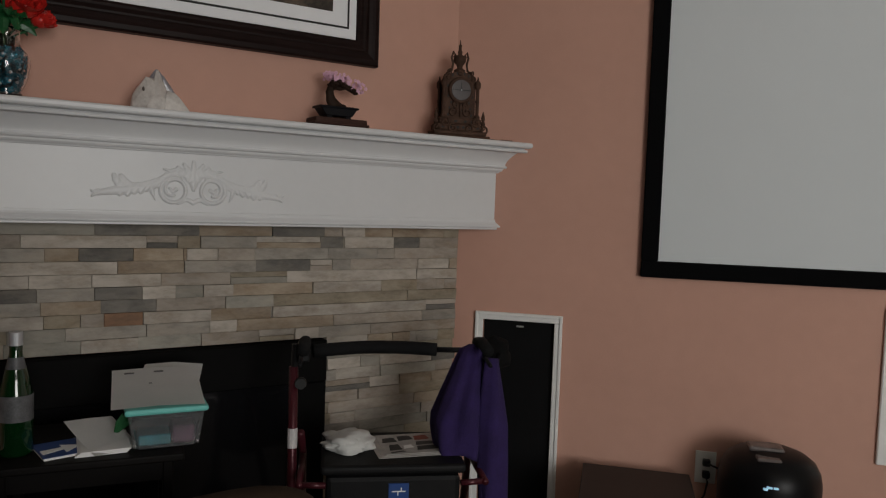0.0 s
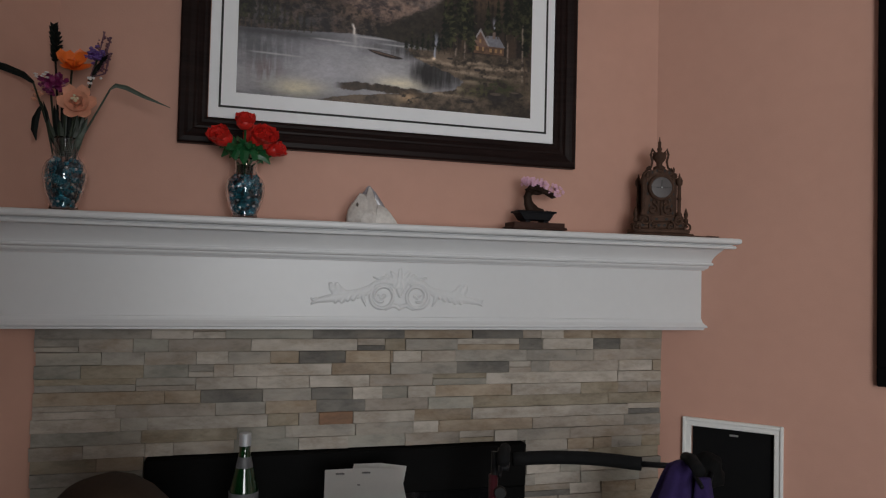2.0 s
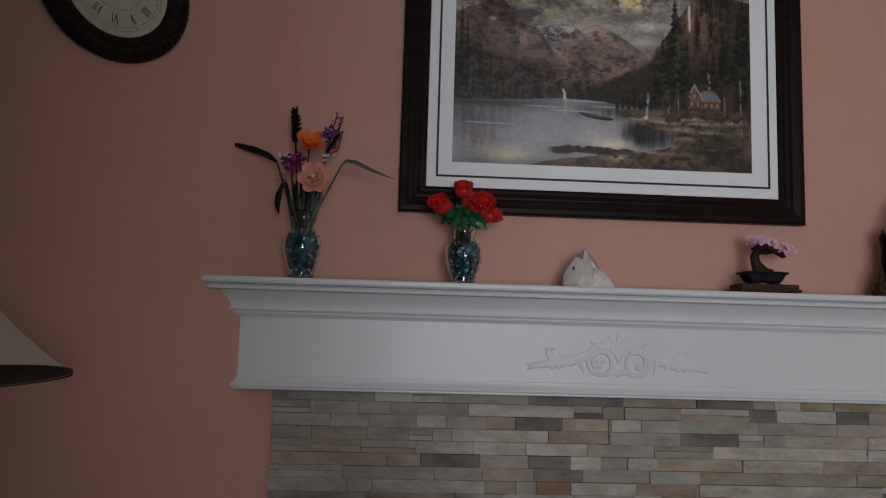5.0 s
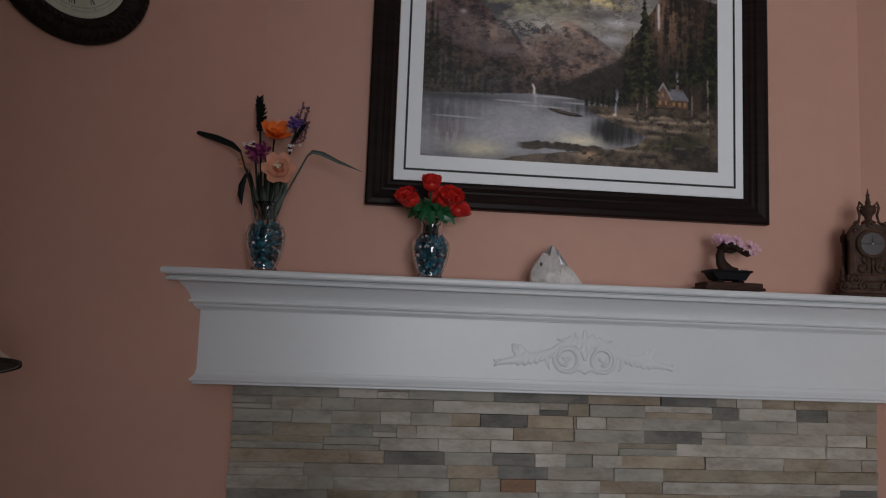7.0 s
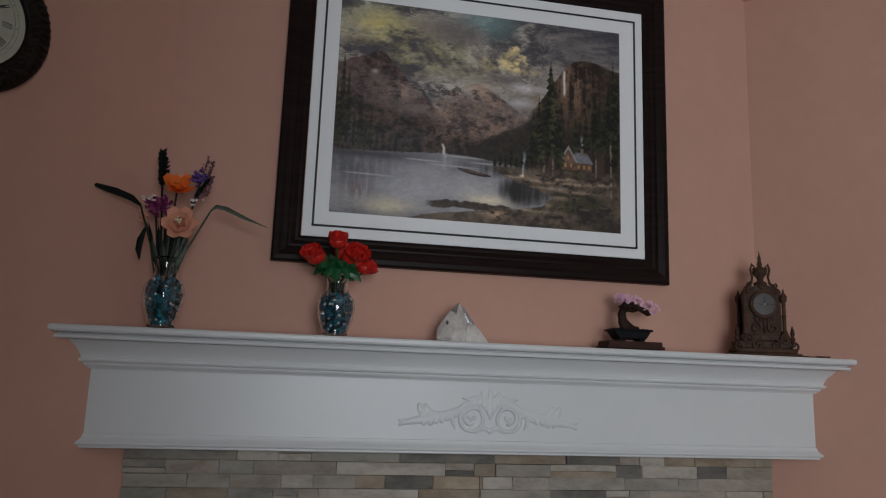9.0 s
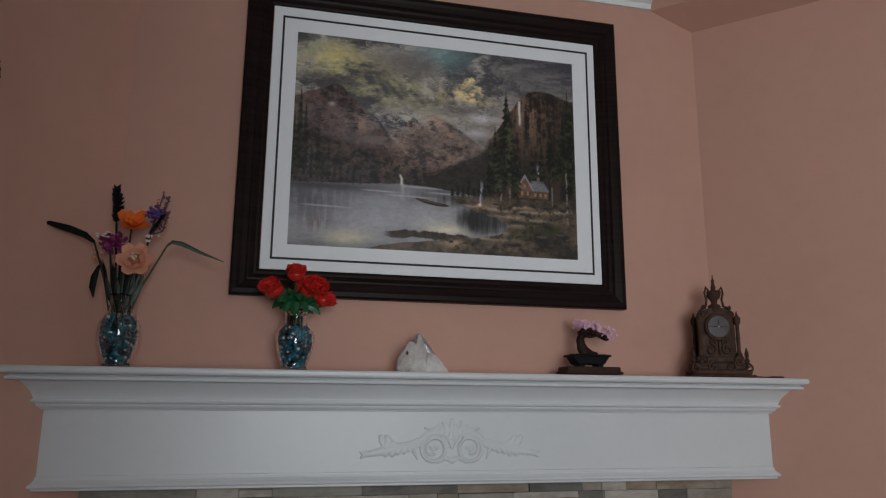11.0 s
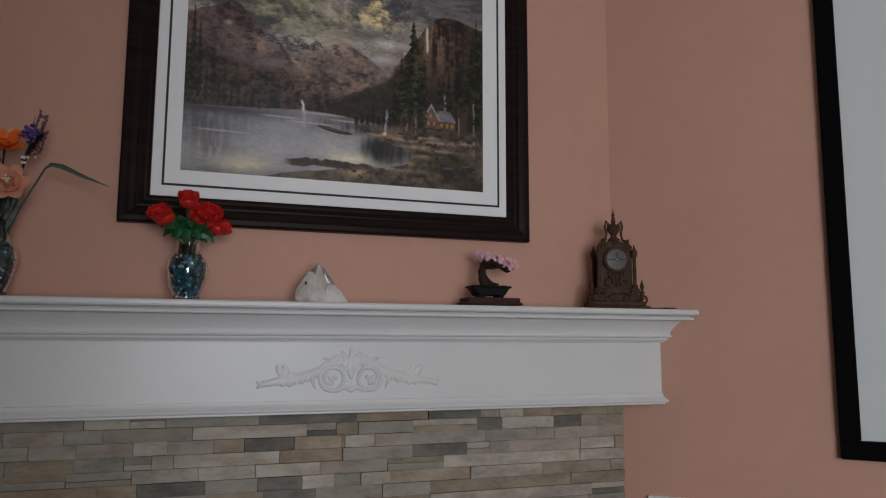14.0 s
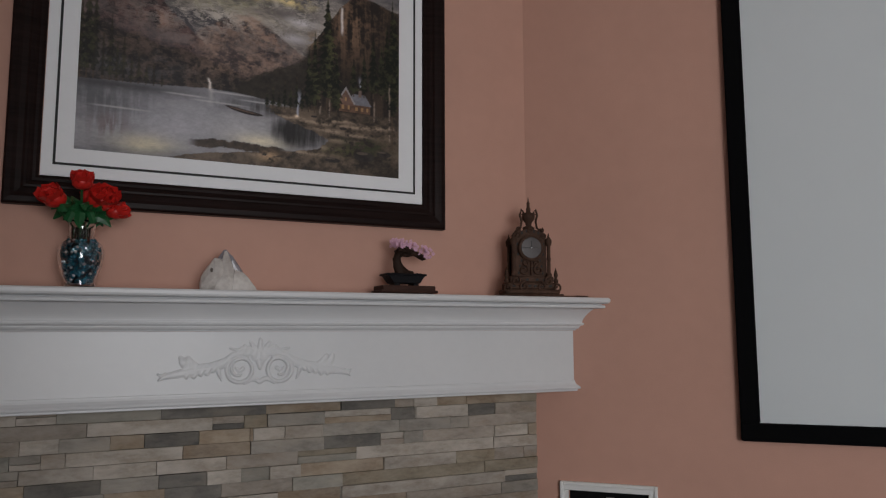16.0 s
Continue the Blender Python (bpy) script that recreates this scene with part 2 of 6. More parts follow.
low = [bm.verts.new((x, y, CEIL)) for x, y in poly]
bm.faces.new(top)
bm.faces.new(low[::-1])
for i in range(len(poly)):
    bm.faces.new((top[i], low[i], low[(i + 1) % len(poly)], top[(i + 1) % len(poly)]))
tagged(part("ceiling", bm, M_CEIL), "plain off-white painted ceiling", "ceiling", kind="structure")

tagged(part("wall_fireplace", boxes((XL, XR, YW, YW + 0.12, 0, CEIL)), M_WALL), "salmon pink painted diagonal wall above the fireplace", "wall", kind="structure")
# the screen wall has an opening for the black access door
NS0, NS1, NZ = 0.140, 0.414, 0.850
bm = boxes((0, NS0, 0, 0.12, 0, CEIL), (NS1, LR, 0, 0.12, 0, CEIL), (NS0, NS1, 0, 0.12, NZ, CEIL))
tagged(part("wall_screen", bm, M_WALL, m=WR), "salmon pink painted wall with the projection screen", "wall", kind="structure")
tagged(part("wall_clock", boxes((-LL, 0, 0, 0.12, 0, CEIL)), M_WALL, m=WL), "salmon pink painted wall with the round clock", "wall", kind="structure")
# added out of view: blocks window light from the clock wall and mantel's left
tagged(part("wall_shade_partition", boxes((LX - 0.12, LX, PY, LY, 0, CEIL), (LX - 0.12, PX, PY - 0.12, PY, 0, CEIL)), M_WALLB), "unseen dark beige partition added to shade the clock wall", "wall", kind="structure")
tagged(part("wall_west", boxes((WX - 0.12, WX, BACK, PY - 0.12, 0, CEIL)), M_WALLC), "unseen cream wall added behind the partition to bounce light", "wall", kind="structure")
DX0, DX1, DZ0, DZ1 = -0.40, 1.70, 0.55, 2.45
bm = boxes((WX, DX0, BACK - 0.12, BACK, 0, CEIL), (DX1, RX, BACK - 0.12, BACK, 0, CEIL), (DX0, DX1, BACK - 0.12, BACK, 0, DZ0), (DX0, DX1, BACK - 0.12, BACK, DZ1, CEIL))
tagged(part("wall_back", bm, M_WALLC), "cream painted wall with a wide patio window", "wall", kind="structure")
tagged(part("wall_side", boxes((RX, RX + 0.12, BACK, RY, 0, CEIL)), M_WALLC), "plain cream painted wall", "wall", kind="structure")
win = thing("window_1", pose(0, BACK, 0), "wide white framed patio window with daylight behind", "window", kind="structure")
part("window_frame", boxes((DX0, DX0 + 0.04, -0.1, -0.04, DZ0, DZ1), (DX1 - 0.04, DX1, -0.1, -0.04, DZ0, DZ1), (DX0 + 0.04, DX1 - 0.04, -0.1, -0.04, DZ1 - 0.04, DZ1), (DX0 + 0.04, DX1 - 0.04, -0.1, -0.04, DZ0, DZ0 + 0.04)), M_TRIM, win)

# soffit along the screen wall and the crown moulding
bm = bmesh.new()
sec = [(0.0, 2.885), (-0.125, 2.955), (-0.125, CEIL - 0.002), (0.0, CEIL - 0.002)]
a = [bm.verts.new((-0.0 + (-y) * -1.0 * 1.0, y, z)) for y, z in sec]
b = [bm.verts.new((LR, y, z)) for y, z in sec]
for i in range(4):
    bm.faces.new((a[i], a[(i + 1) % 4], b[(i + 1) % 4], b[i]))
bm.faces.new(a[::-1])
bm.faces.new(b)
tagged(part("soffit", bm, M_WALL, m=WR), "salmon pink painted sloping soffit under the ceiling", "soffit", kind="structure")


def crown_run(name, x0, x1, y, m, label):
    prof = [(0.0, -0.105), (-0.012, -0.105), (-0.016, -0.085), (-0.03, -0.078), (-0.062, -0.04), (-0.07, -0.022), (-0.085, -0.018), (-0.085, -0.002), (0, -0.002)]
    bm = bmesh.new()
    a = [bm.verts.new((x0, y + p, CEIL + q)) for p, q in prof]
    b = [bm.verts.new((x1, y + p, CEIL + q)) for p, q in prof]
    for i in range(len(prof)):
        j = (i + 1) % len(prof)
        bm.faces.new((a[i], a[j], b[j], b[i]))
    bm.faces.new(a[::-1])
    bm.faces.new(b)
    return tagged(part(name, bm, M_TRIM, m=m), label, "moulding", kind="structure")


crown_run("crown_moulding", XL + 0.02, XR - 0.18, YW, None, "white crown moulding over the fireplace wall")
crown_run("crown_moulding", 0.05, LR, -0.126, WR, "white crown moulding along the soffit")
crown_run("crown_moulding", -LL, -0.02, 0.0, WL, "white crown moulding over the clock wall")
tagged(part("baseboard", boxes((NS1 + 0.04, LR, -0.014, -0.001, 0, 0.10), bevel=0.004), M_TRIM, m=WR), "white painted baseboard", "baseboard", kind="structure")
tagged(part("baseboard", boxes((-LL, -0.02, -0.014, -0.001, 0, 0.10), bevel=0.004), M_TRIM, m=WL), "white painted baseboard", "baseboard", kind="structure")

# ---------- mantel ----------
mantel = thing("mantel", pose(0, YW, 0), "white painted fireplace mantel shelf with crown profile and applied scrollwork", "mantel")


def mitred(name, prof, label=""):
    """A moulding from (depth, height) pairs, cut at both ends along the side walls."""
    bm = bmesh.new()
    a = [bm.verts.new((XL - d, -d, z)) for d, z in prof]
    b = [bm.verts.new((XR + d, -d, z)) for d, z in prof]
    n = len(prof)
    for i in range(n):
        j = (i + 1) % n
        bm.faces.new((a[i], a[j], b[j], b[i]))
    bm.faces.new(a[::-1])
    bm.faces.new(b)
    return part(name, bm, M_WHITE, mantel, label)


G = 0.002
FD = 0.118                            # depth of the frieze board
mitred("shelf", [(G, 1.5045), (0.200, 1.5045), (0.207, 1.5055), (0.212, 1.508), (0.2145, 1.513), (0.2145, 1.521), (0.211, 1.5255), (0.206, 1.5265), (G, 1.5265)])
mitred("shelf_edge", [(0.10, 1.4885), (0.196, 1.4885), (0.2005, 1.490), (0.202, 1.494), (0.200, 1.4985), (0.195, 1.5005), (0.191, 1.504), (0.10, 1.504)])
cove = [(0.173 - 0.031 * (1 - (1 - k / 9) ** 1.6), 1.488 - 0.048 * k / 9) for k in range(10)]
mitred("crown", [(0.10, 1.488)] + cove + [(0.1415, 1.4385), (0.1455, 1.4375), (0.1475, 1.4335), (0.1455, 1.4295), (0.1395, 1.428), (0.1365, 1.4265), (0.1355, 1.422), (0.132, 1.4175), (0.1265, 1.4145), (0.1245, 1.4105), (0.10, 1.4105)])
mitred("frieze", [(G, 1.2345), (FD, 1.2345), (FD, 1.410), (G, 1.410)])
mitred("base_moulding", [(G, 1.195), (0.124, 1.195), (0.1265, 1.1965), (0.1265, 1.2015), (0.129, 1.203), (0.133, 1.2035), (0.135, 1.207), (0.1325, 1.2115), (0.127, 1.2165), (0.122, 1.223), (0.1205, 1.229), (0.1205, 1.234), (G, 1.234)])

# ---------- fireplace ----------
STONE_Y = YW - 0.035
BX0, BX1, BZ1 = 0.20, 1.432, 0.803
fp = thing("fireplace", pose(0, YW, 0), "ledger stone fireplace surround with a black metal firebox", "fireplace", kind="structure")
bm = boxes((XL + 0.005, BX0, -0.018, -0.002, 0, 1.198), (BX1, XR - 0.005, -0.018, -0.002, 0, 1.198), (BX0, BX1, -0.018, -0.002, BZ1, 1.198))
part("backing", bm, M_GROUT, fp, "dark mortar backing")
part("firebox_hood", boxes((BX0 + 0.003, BX1 - 0.003, -0.055, -0.002, 0.655, BZ1 - 0.003), bevel=0.004), M_BLACK, fp)
part("firebox_side", boxes((BX0 + 0.003, BX0 + 0.12, -0.05, -0.002, 0, 0.653), bevel=0.003), M_BLACK, fp)
part("firebox_side", boxes((BX1 - 0.12, BX1 - 0.003, -0.05, -0.002, 0, 0.653), bevel=0.003), M_BLACK, fp)
M_FGLASS = mat("smoked_glass", (0.006, 0.006, 0.007), 0.12, spec=0.5)
part("glass_door", boxes((BX0 + 0.122, BX1 - 0.122, -0.03, -0.002, 0.12, 0.652), bevel=0.002), M_FGLASS, fp)
part("lower_vent", boxes((BX0 + 0.122, BX1 - 0.122, -0.045, -0.002, 0.0, 0.118), bevel=0.003), M_BLACK, fp)

# ---------- picture ----------
PX0, PX1, PZ0, PZ1 = 0.259, 1.606, 1.763, 2.858
picture = thing("framed_picture", pose(0, YW, 0), "large mountain lake landscape print in a dark espresso wood frame", "picture")
prof = [(0.0, 0.002), (0.0, 0.030), (0.006, 0.036), (0.020, 0.037), (0.030, 0.033), (0.044, 0.030), (0.050, 0.025), (0.056, 0.0255), (0.064, 0.022), (0.070, 0.018), (0.078, 0.018), (0.086, 0.014), (0.086, 0.002)]
corners = [(PX0, PZ0, 1, 1), (PX1, PZ0, -0.915, 1), (PX1, PZ1, -0.915, -1), (PX0, PZ1, 1, -1)]
for i in range(4):
    bm = bmesh.new()
    rows = []
    for cx, cz, sx, sz in (corners[i], corners[(i + 1) % 4]):
        rows.append([bm.verts.new((cx + sx * w, -h, cz + sz * w)) for w, h in prof])
    for j in range(len(prof)):
        k = (j + 1) % len(prof)
        bm.faces.new((rows[0][j], rows[0][k], rows[1][k], rows[1][j]))
    bm.faces.new(rows[0])
    bm.faces.new(rows[1][::-1])
    part("frame_rail", bm, M_FRAME, picture)
part("mat_board", boxes((0.347, 1.525, -0.010, -0.003, 1.851, 2.770)), M_MATB, picture, "white mat board")
LZ0, LZ1, LX0, LX1 = 1.884, 2.737, 0.377, 1.498
part("mat_line", boxes((LX0, LX1, -0.0112, -0.0101, LZ0, LZ0 + 0.007), (LX0, LX1, -0.0112, -0.0101, LZ1 - 0.007, LZ1), (LX0, LX0 + 0.007, -0.0112, -0.0101, LZ0 + 0.007, LZ1 - 0.007), (LX1 - 0.007, LX1, -0.0112, -0.0101, LZ0 + 0.007, LZ1 - 0.007)), M_INK, picture, "thin black line in the mat")

# ---------- screen ----------
SS0, SZ0, SW, SH, FB = 0.717, 1.047, 2.75, 1.60, 0.060
screen = thing("projection_screen", WR, "fixed white projection screen in a black velvet frame on the wall", "projection screen")
part("screen_fabric", boxes((SS0 + FB - 0.003, SS0 + SW - FB + 0.003, -0.022, -0.018, SZ0 + FB - 0.003, SZ0 + SH - FB + 0.003)), M_SCREEN, screen, "matt white screen surface")
for a in ((SS0, SS0 + SW, SZ0, SZ0 + FB), (SS0, SS0 + SW, SZ0 + SH - FB, SZ0 + SH), (SS0, SS0 + FB, SZ0 + FB, SZ0 + SH - FB), (SS0 + SW - FB, SS0 + SW, SZ0 + FB, SZ0 + SH - FB)):
    part("frame_bar", boxes((a[0], a[1], -0.032, -0.002, a[2], a[3]), bevel=0.004), M_VELVET, screen)

# ---------- access door in the screen wall ----------
door = thing("access_door", WR, "low black panel door in a white moulded casing", "door")
part("door_panel", boxes((NS0 + 0.002, NS1 - 0.002, 0.012, 0.035, 0.004, NZ - 0.002)), M_DOORBLK, door)


CW = 0.030
part("casing", boxes((NS0 - CW, NS0, -0.012, -0.001, 0, NZ), (NS0 - CW, NS0 - CW + 0.012, -0.018, -0.011, 0, NZ + CW), bevel=0.0025), M_TRIM, door, "white moulded casing")
part("casing", boxes((NS1, NS1 + CW, -0.012, -0.001, 0, NZ), (NS1 + CW - 0.012, NS1 + CW, -0.018, -0.011, 0, NZ + CW), bevel=0.0025), M_TRIM, door, "white moulded casing")
part("casing", boxes((NS0 - CW, NS1 + CW, -0.0125, -0.001, NZ, NZ + CW), (NS0 - CW + 0.0121, NS1 + CW - 0.0121, -0.018, -0.011, NZ + CW - 0.012, NZ + CW), bevel=0.0025), M_TRIM, door, "white moulded casing")
part("catch", boxes((0.268, 0.296, 0.008, 0.012, NZ - 0.026, NZ - 0.020)), mat("worn_steel", (0.5, 0.5, 0.48), 0.4, metal=0.8), door, "small steel catch")

# ---------- applied scrollwork on the mantel ----------
OX, OZ = 0.953, 1.300
NX, NZG = 440, 116
ox, oz = np.meshgrid(np.linspace(-0.285, 0.285, NX), np.linspace(-0.05, 0.10, NZG))
relief = np.zeros_like(ox)


def stroke(points, w0, w1, h=0.0062, sharp=0.5):
    """Raises a rounded ridge along a line, tapering from w0 to w1; mirrored about the middle."""
    global relief
    pts = np.array(points, float)
    for (x0, z0), (x1, z1), a, b in zip(pts[:-1], pts[1:], np.linspace(w0, w1, len(pts))[:-1], np.linspace(w0, w1, len(pts))[1:]):
        dx, dz = x1 - x0, z1 - z0
        px = np.abs(ox)
        k = np.clip(((px - x0) * dx + (oz - z0) * dz) / (dx * dx + dz * dz + 1e-12), 0, 1)
        d = np.hypot(px - x0 - k * dx, oz - z0 - k * dz) / (a + (b - a) * k)
        relief = np.maximum(relief, h * (0.45 + 0.55 * min(1.0, (w0 + w1) / 0.016)) * np.clip(1 - d * d, 0, 1) ** sharp)


scroll = []
for i in range(40):
    k = i / 39
    a = radians(118 - 575 * k)
    rr = 0.0395 - 0.004 * min(1, k * 3) - 0.021 * max(0, k - 0.62) / 0.38
    scroll.append((0.058 + rr * math.cos(a), -0.002 + rr * math.sin(a)))
stroke(scroll, 0.0068, 0.0042, 0.0085)
stroke([(0.050, 0.002), (0.060, -0.005), (0.069, 0.004)], 0.0060, 0.0035)
# the flaming outer edge and the drop beside each scroll
stroke([(0.082, 0.040), (0.094, 0.026), (0.101, 0.008)], 0.0060, 0.0045)
stroke([(0.100, 0.018), (0.122, 0.006), (0.116, -0.014), (0.109, -0.031)], 0.0120, 0.0015)
# the long acanthus arm with its turned-down tip
stroke([(0.088, 0.026), (0.112, 0.016), (0.140, 0.006), (0.168, 0.002), (0.196, -0.003)], 0.0120, 0.0170, 0.0058)
stroke([(0.190, -0.004), (0.222, -0.008), (0.250, -0.013), (0.268, -0.018), (0.279, -0.025)], 0.0150, 0.0030, 0.0066)
stroke([(0.262, -0.010), (0.274, -0.014), (0.282, -0.009)], 0.0060, 0.0025)
# upright leaves on the arm
stroke([(0.188, 0.002), (0.206, 0.010), (0.218, 0.024), (0.222, 0.036)], 0.0150, 0.0065, 0.0050)
stroke([(0.176, 0.004), (0.192, 0.018), (0.203, 0.034)], 0.0130, 0.0075, 0.0046)
for lx, lz in ((0.134, -0.006), (0.150, -0.013), (0.168, -0.015), (0.186, -0.021), (0.206, -0.021)):
    stroke([(lx - 0.006, lz + 0.014), (lx, lz + 0.003)], 0.0095, 0.0062)
# the crown of leaves over both scrolls
stroke([(0.014, 0.040), (0.030, 0.055), (0.048, 0.060), (0.066, 0.055), (0.086, 0.061)], 0.0120, 0.0028, 0.0048)
stroke([(0.020, 0.044), (0.050, 0.050), (0.078, 0.042), (0.098, 0.028)], 0.0090, 0.0070, 0.0044)
stroke([(0.0, 0.030), (0.0, 0.062), (0.0, 0.086)], 0.0140, 0.0050, 0.0046)
stroke([(0.006, 0.036), (0.018, 0.062), (0.028, 0.078)], 0.0120, 0.0045, 0.0042)
stroke([(0.012, 0.034), (0.030, 0.054), (0.046, 0.068)], 0.0110, 0.0040, 0.0040)
stroke([(0.0, 0.020), (0.0, 0.002)], 0.0130, 0.0050)
stroke([(0.044, -0.038), (0.022, -0.028), (0.010, -0.031), (0.0, -0.038)], 0.0065, 0.0065)
relief = relief * 0.75
veins = 1 - 0.22 * np.abs(np.sin(170 * np.abs(ox) + 90 * oz))
relief = relief * np.where(relief < 0.0042, veins, 1.0)
keep = relief > 0.0003
grid = np.arange(NX * NZG).reshape(NZG, NX)
cell = keep[:-1, :-1] | keep[1:, :-1] | keep[:-1, 1:] | keep[1:, 1:]
quads = np.stack([grid[:-1, :-1], grid[:-1, 1:], grid[1:, 1:], grid[1:, :-1]], -1)[cell]
used, back = np.unique(quads, return_inverse=True)
co = np.stack([OX + ox, -(FD + 0.0004) - relief, OZ + oz], -1).reshape(-1, 3)[used]
orn_me = bpy.data.meshes.new("scrollwork")
orn_me.from_pydata(co.tolist(), [], back.reshape(quads.shape).tolist())
orn_me.polygons.foreach_set("use_smooth", [True] * len(orn_me.polygons))
orn_me.materials.append(M_WHITE)
orn = new("scrollwork", orn_me)
orn.parent = mantel
orn["label"] = "white raised acanthus scrollwork"

# ---------- the landscape print ----------
IX0, IX1, IZ0, IZ1 = 0.429, 1.436, 1.935, 2.682
IW, IH = IX1 - IX0, IZ1 - IZ0


GU, GV = 560, 416
prng = np.random.RandomState(7)


def fbm(fx, fy, octaves=5, gain=0.55):
    """Smooth fractal noise between 0 and 1 over the sheet."""
    out, amp, tot = np.zeros((GV, GU)), 1.0, 0.0
    for o in range(octaves):
        nx, ny = max(2, int(fx * 2 ** o)), max(2, int(fy * 2 ** o))
        g = prng.rand(ny + 2, nx + 2)
        x, y = np.linspace(0, nx, GU), np.linspace(0, ny, GV)
        xi, yi = np.floor(x).astype(int), np.floor(y).astype(int)
        tx, ty = x - xi, y - yi
        tx, ty = tx * tx * (3 - 2 * tx), (ty * ty * (3 - 2 * ty))[:, None]
        a = g[yi][:, xi] * (1 - tx) + g[yi][:, xi + 1] * tx
        b = g[yi + 1][:, xi] * (1 - tx) + g[yi + 1][:, xi + 1] * tx
        out += amp * (a * (1 - ty) + b * ty)
        tot += amp
        amp *= gain
    return out / tot


U, V = np.meshgrid(np.linspace(0, 1, GU), np.linspace(0, 1, GV))
INK = np.zeros((GV, GU, 3))


def soft(x, lo, hi):
    t = np.clip((x - lo) / (hi - lo), 0, 1)
    return t * t * (3 - 2 * t)


def lay(mask, colour):
    """Washes a colour over the sheet where the mask is high."""
    global INK
    m = np.clip(mask, 0, 1)[..., None]
    INK = INK * (1 - m) + np.asarray(colour) * m


def pool(u, v, ru, rv):
    return np.exp(-((U - u) / ru) ** 2 - ((V - v) / rv) ** 2)


def tone(lo, hi, n):
    return np.asarray(lo) * (1 - n[..., None]) + np.asarray(hi) * n[..., None]


n1, n2, n3, n4 = fbm(4, 5, 6), fbm(9, 12, 6, 0.6), fbm(26, 30, 5, 0.65), fbm(60, 6, 4, 0.6)
n5, wisp = fbm(60, 48, 4, 0.7), fbm(4, 11, 7, 0.62)
# wind-drawn noise along falling diagonals for clouds and slopes
shear = np.stack([np.roll(wisp[k], int(k * 0.55)) for k in range(GV)])


def line_v(us, vs):
    return np.interp(U[0], us, vs)[None, :]


def warp(a, du, dv):
    """The sheet's noise read through a drifting lens, for curling forms."""
    x = np.clip((np.arange(GU)[None, :] + du).astype(int), 0, GU - 1)
    y = np.clip((np.arange(GV)[:, None] + dv).astype(int), 0, GV - 1)
    return a[y, x]


curly = warp(n3, 260 * (n1 - 0.5) + 60 * (n2 - 0.5), 200 * (wisp - 0.5) + 60 * (n2 - 0.5))
billow = 1 - np.abs(2 * warp(n2, 90 * (n1 - 0.5), 90 * (wisp - 0.5)) - 1) * 2.2
crag = 1 - np.abs(2 * warp(n3, 40 * (n2 - 0.5) + 0.6 * np.arange(GV)[:, None], 60 * (n2 - 0.5)) - 1) * 2.4
# sky
INK[:] = tone((0.085, 0.083, 0.086), (0.36, 0.335, 0.29), soft(0.15 * n1 + 0.20 * shear + 0.40 * n2 + 0.25 * curly, 0.39, 0.61))
lay(soft(billow, 0.55, 0.95) * soft(curly, 0.46, 0.62) * (1 - 0.6 * soft(U, 0.55, 0.8)) * 0.65, (0.46, 0.43, 0.36))
lay((1 - soft(billow, 0.15, 0.6)) * soft(n2, 0.42, 0.60) * 0.40, (0.095, 0.088, 0.086))
lay(pool(0.50, 0.97, 0.10, 0.07) * 0.8, (0.20, 0.30, 0.29))
lay(pool(0.06, 0.93, 0.10, 0.10) * soft(n2, 0.3, 0.6) * 0.7, (0.26, 0.30, 0.27))
lay(pool(0.14, 0.88, 0.11, 0.09) * soft(n2 + 0.4 * n3, 0.42, 0.85), (0.56, 0.50, 0.22))
lay(pool(0.30, 0.86, 0.10, 0.09) * soft(n2, 0.44, 0.62) * 0.75, (0.13, 0.115, 0.105))
lay(pool(0.30, 0.78, 0.16, 0.08) * soft(n2 + 0.3 * n3, 0.50, 0.78) * 0.8, (0.44, 0.42, 0.29))
lay(pool(0.28, 0.77, 0.09, 0.06) * soft(n2 + 0.4 * n3, 0.45, 0.8), (0.46, 0.43, 0.22))
lay(pool(0.38, 0.71, 0.12, 0.05) * soft(shear, 0.42, 0.62) * 0.8, (0.38, 0.36, 0.24))
for k in range(7):
    lay(0.16 * np.exp(-((U - 0.26 - 0.022 * k - (0.84 - V) * (0.35 + 0.13 * k)) / 0.010) ** 2) * soft(V, 0.58, 0.68) * (1 - soft(V, 0.80, 0.86)), (0.52, 0.50, 0.30))
lay(pool(0.43, 0.90, 0.09, 0.06) * soft(n2, 0.42, 0.6) * 0.7, (0.15, 0.135, 0.125))
lay(soft(U, 0.60, 0.82) * soft(V, 0.72, 0.86) * 0.75 * (0.6 + 0.5 * n2), (0.058, 0.060, 0.072))
lay(pool(0.78, 0.82, 0.11, 0.03) * soft(shear, 0.46, 0.64) * 0.6, (0.18, 0.175, 0.18))
# the lit cloud mass like a peak
crest = line_v((0.44, 0.50, 0.56, 0.60, 0.64, 0.69, 0.74), (0.77, 0.81, 0.845, 0.885, 0.855, 0.81, 0.74)) + 0.16 * (n2 - 0.5) + 0.08 * (n3 - 0.5)
lay(soft(crest - V, 0, 0.02) * soft(V - 0.72 - 0.12 * (n2 - 0.5), 0, 0.07) * soft(0.6 * n3 + 0.4 * n5, 0.34, 0.56) * soft(U, 0.44, 0.55) * (1 - soft(U, 0.64, 0.74)), tone((0.34, 0.29, 0.17), (0.70, 0.60, 0.33), soft(n3 + 0.35 * (U - 0.58), 0.36, 0.62)))
lay(pool(0.57, 0.70, 0.15, 0.035) * soft(n2, 0.40, 0.60) * 0.8, (0.12, 0.108, 0.105))
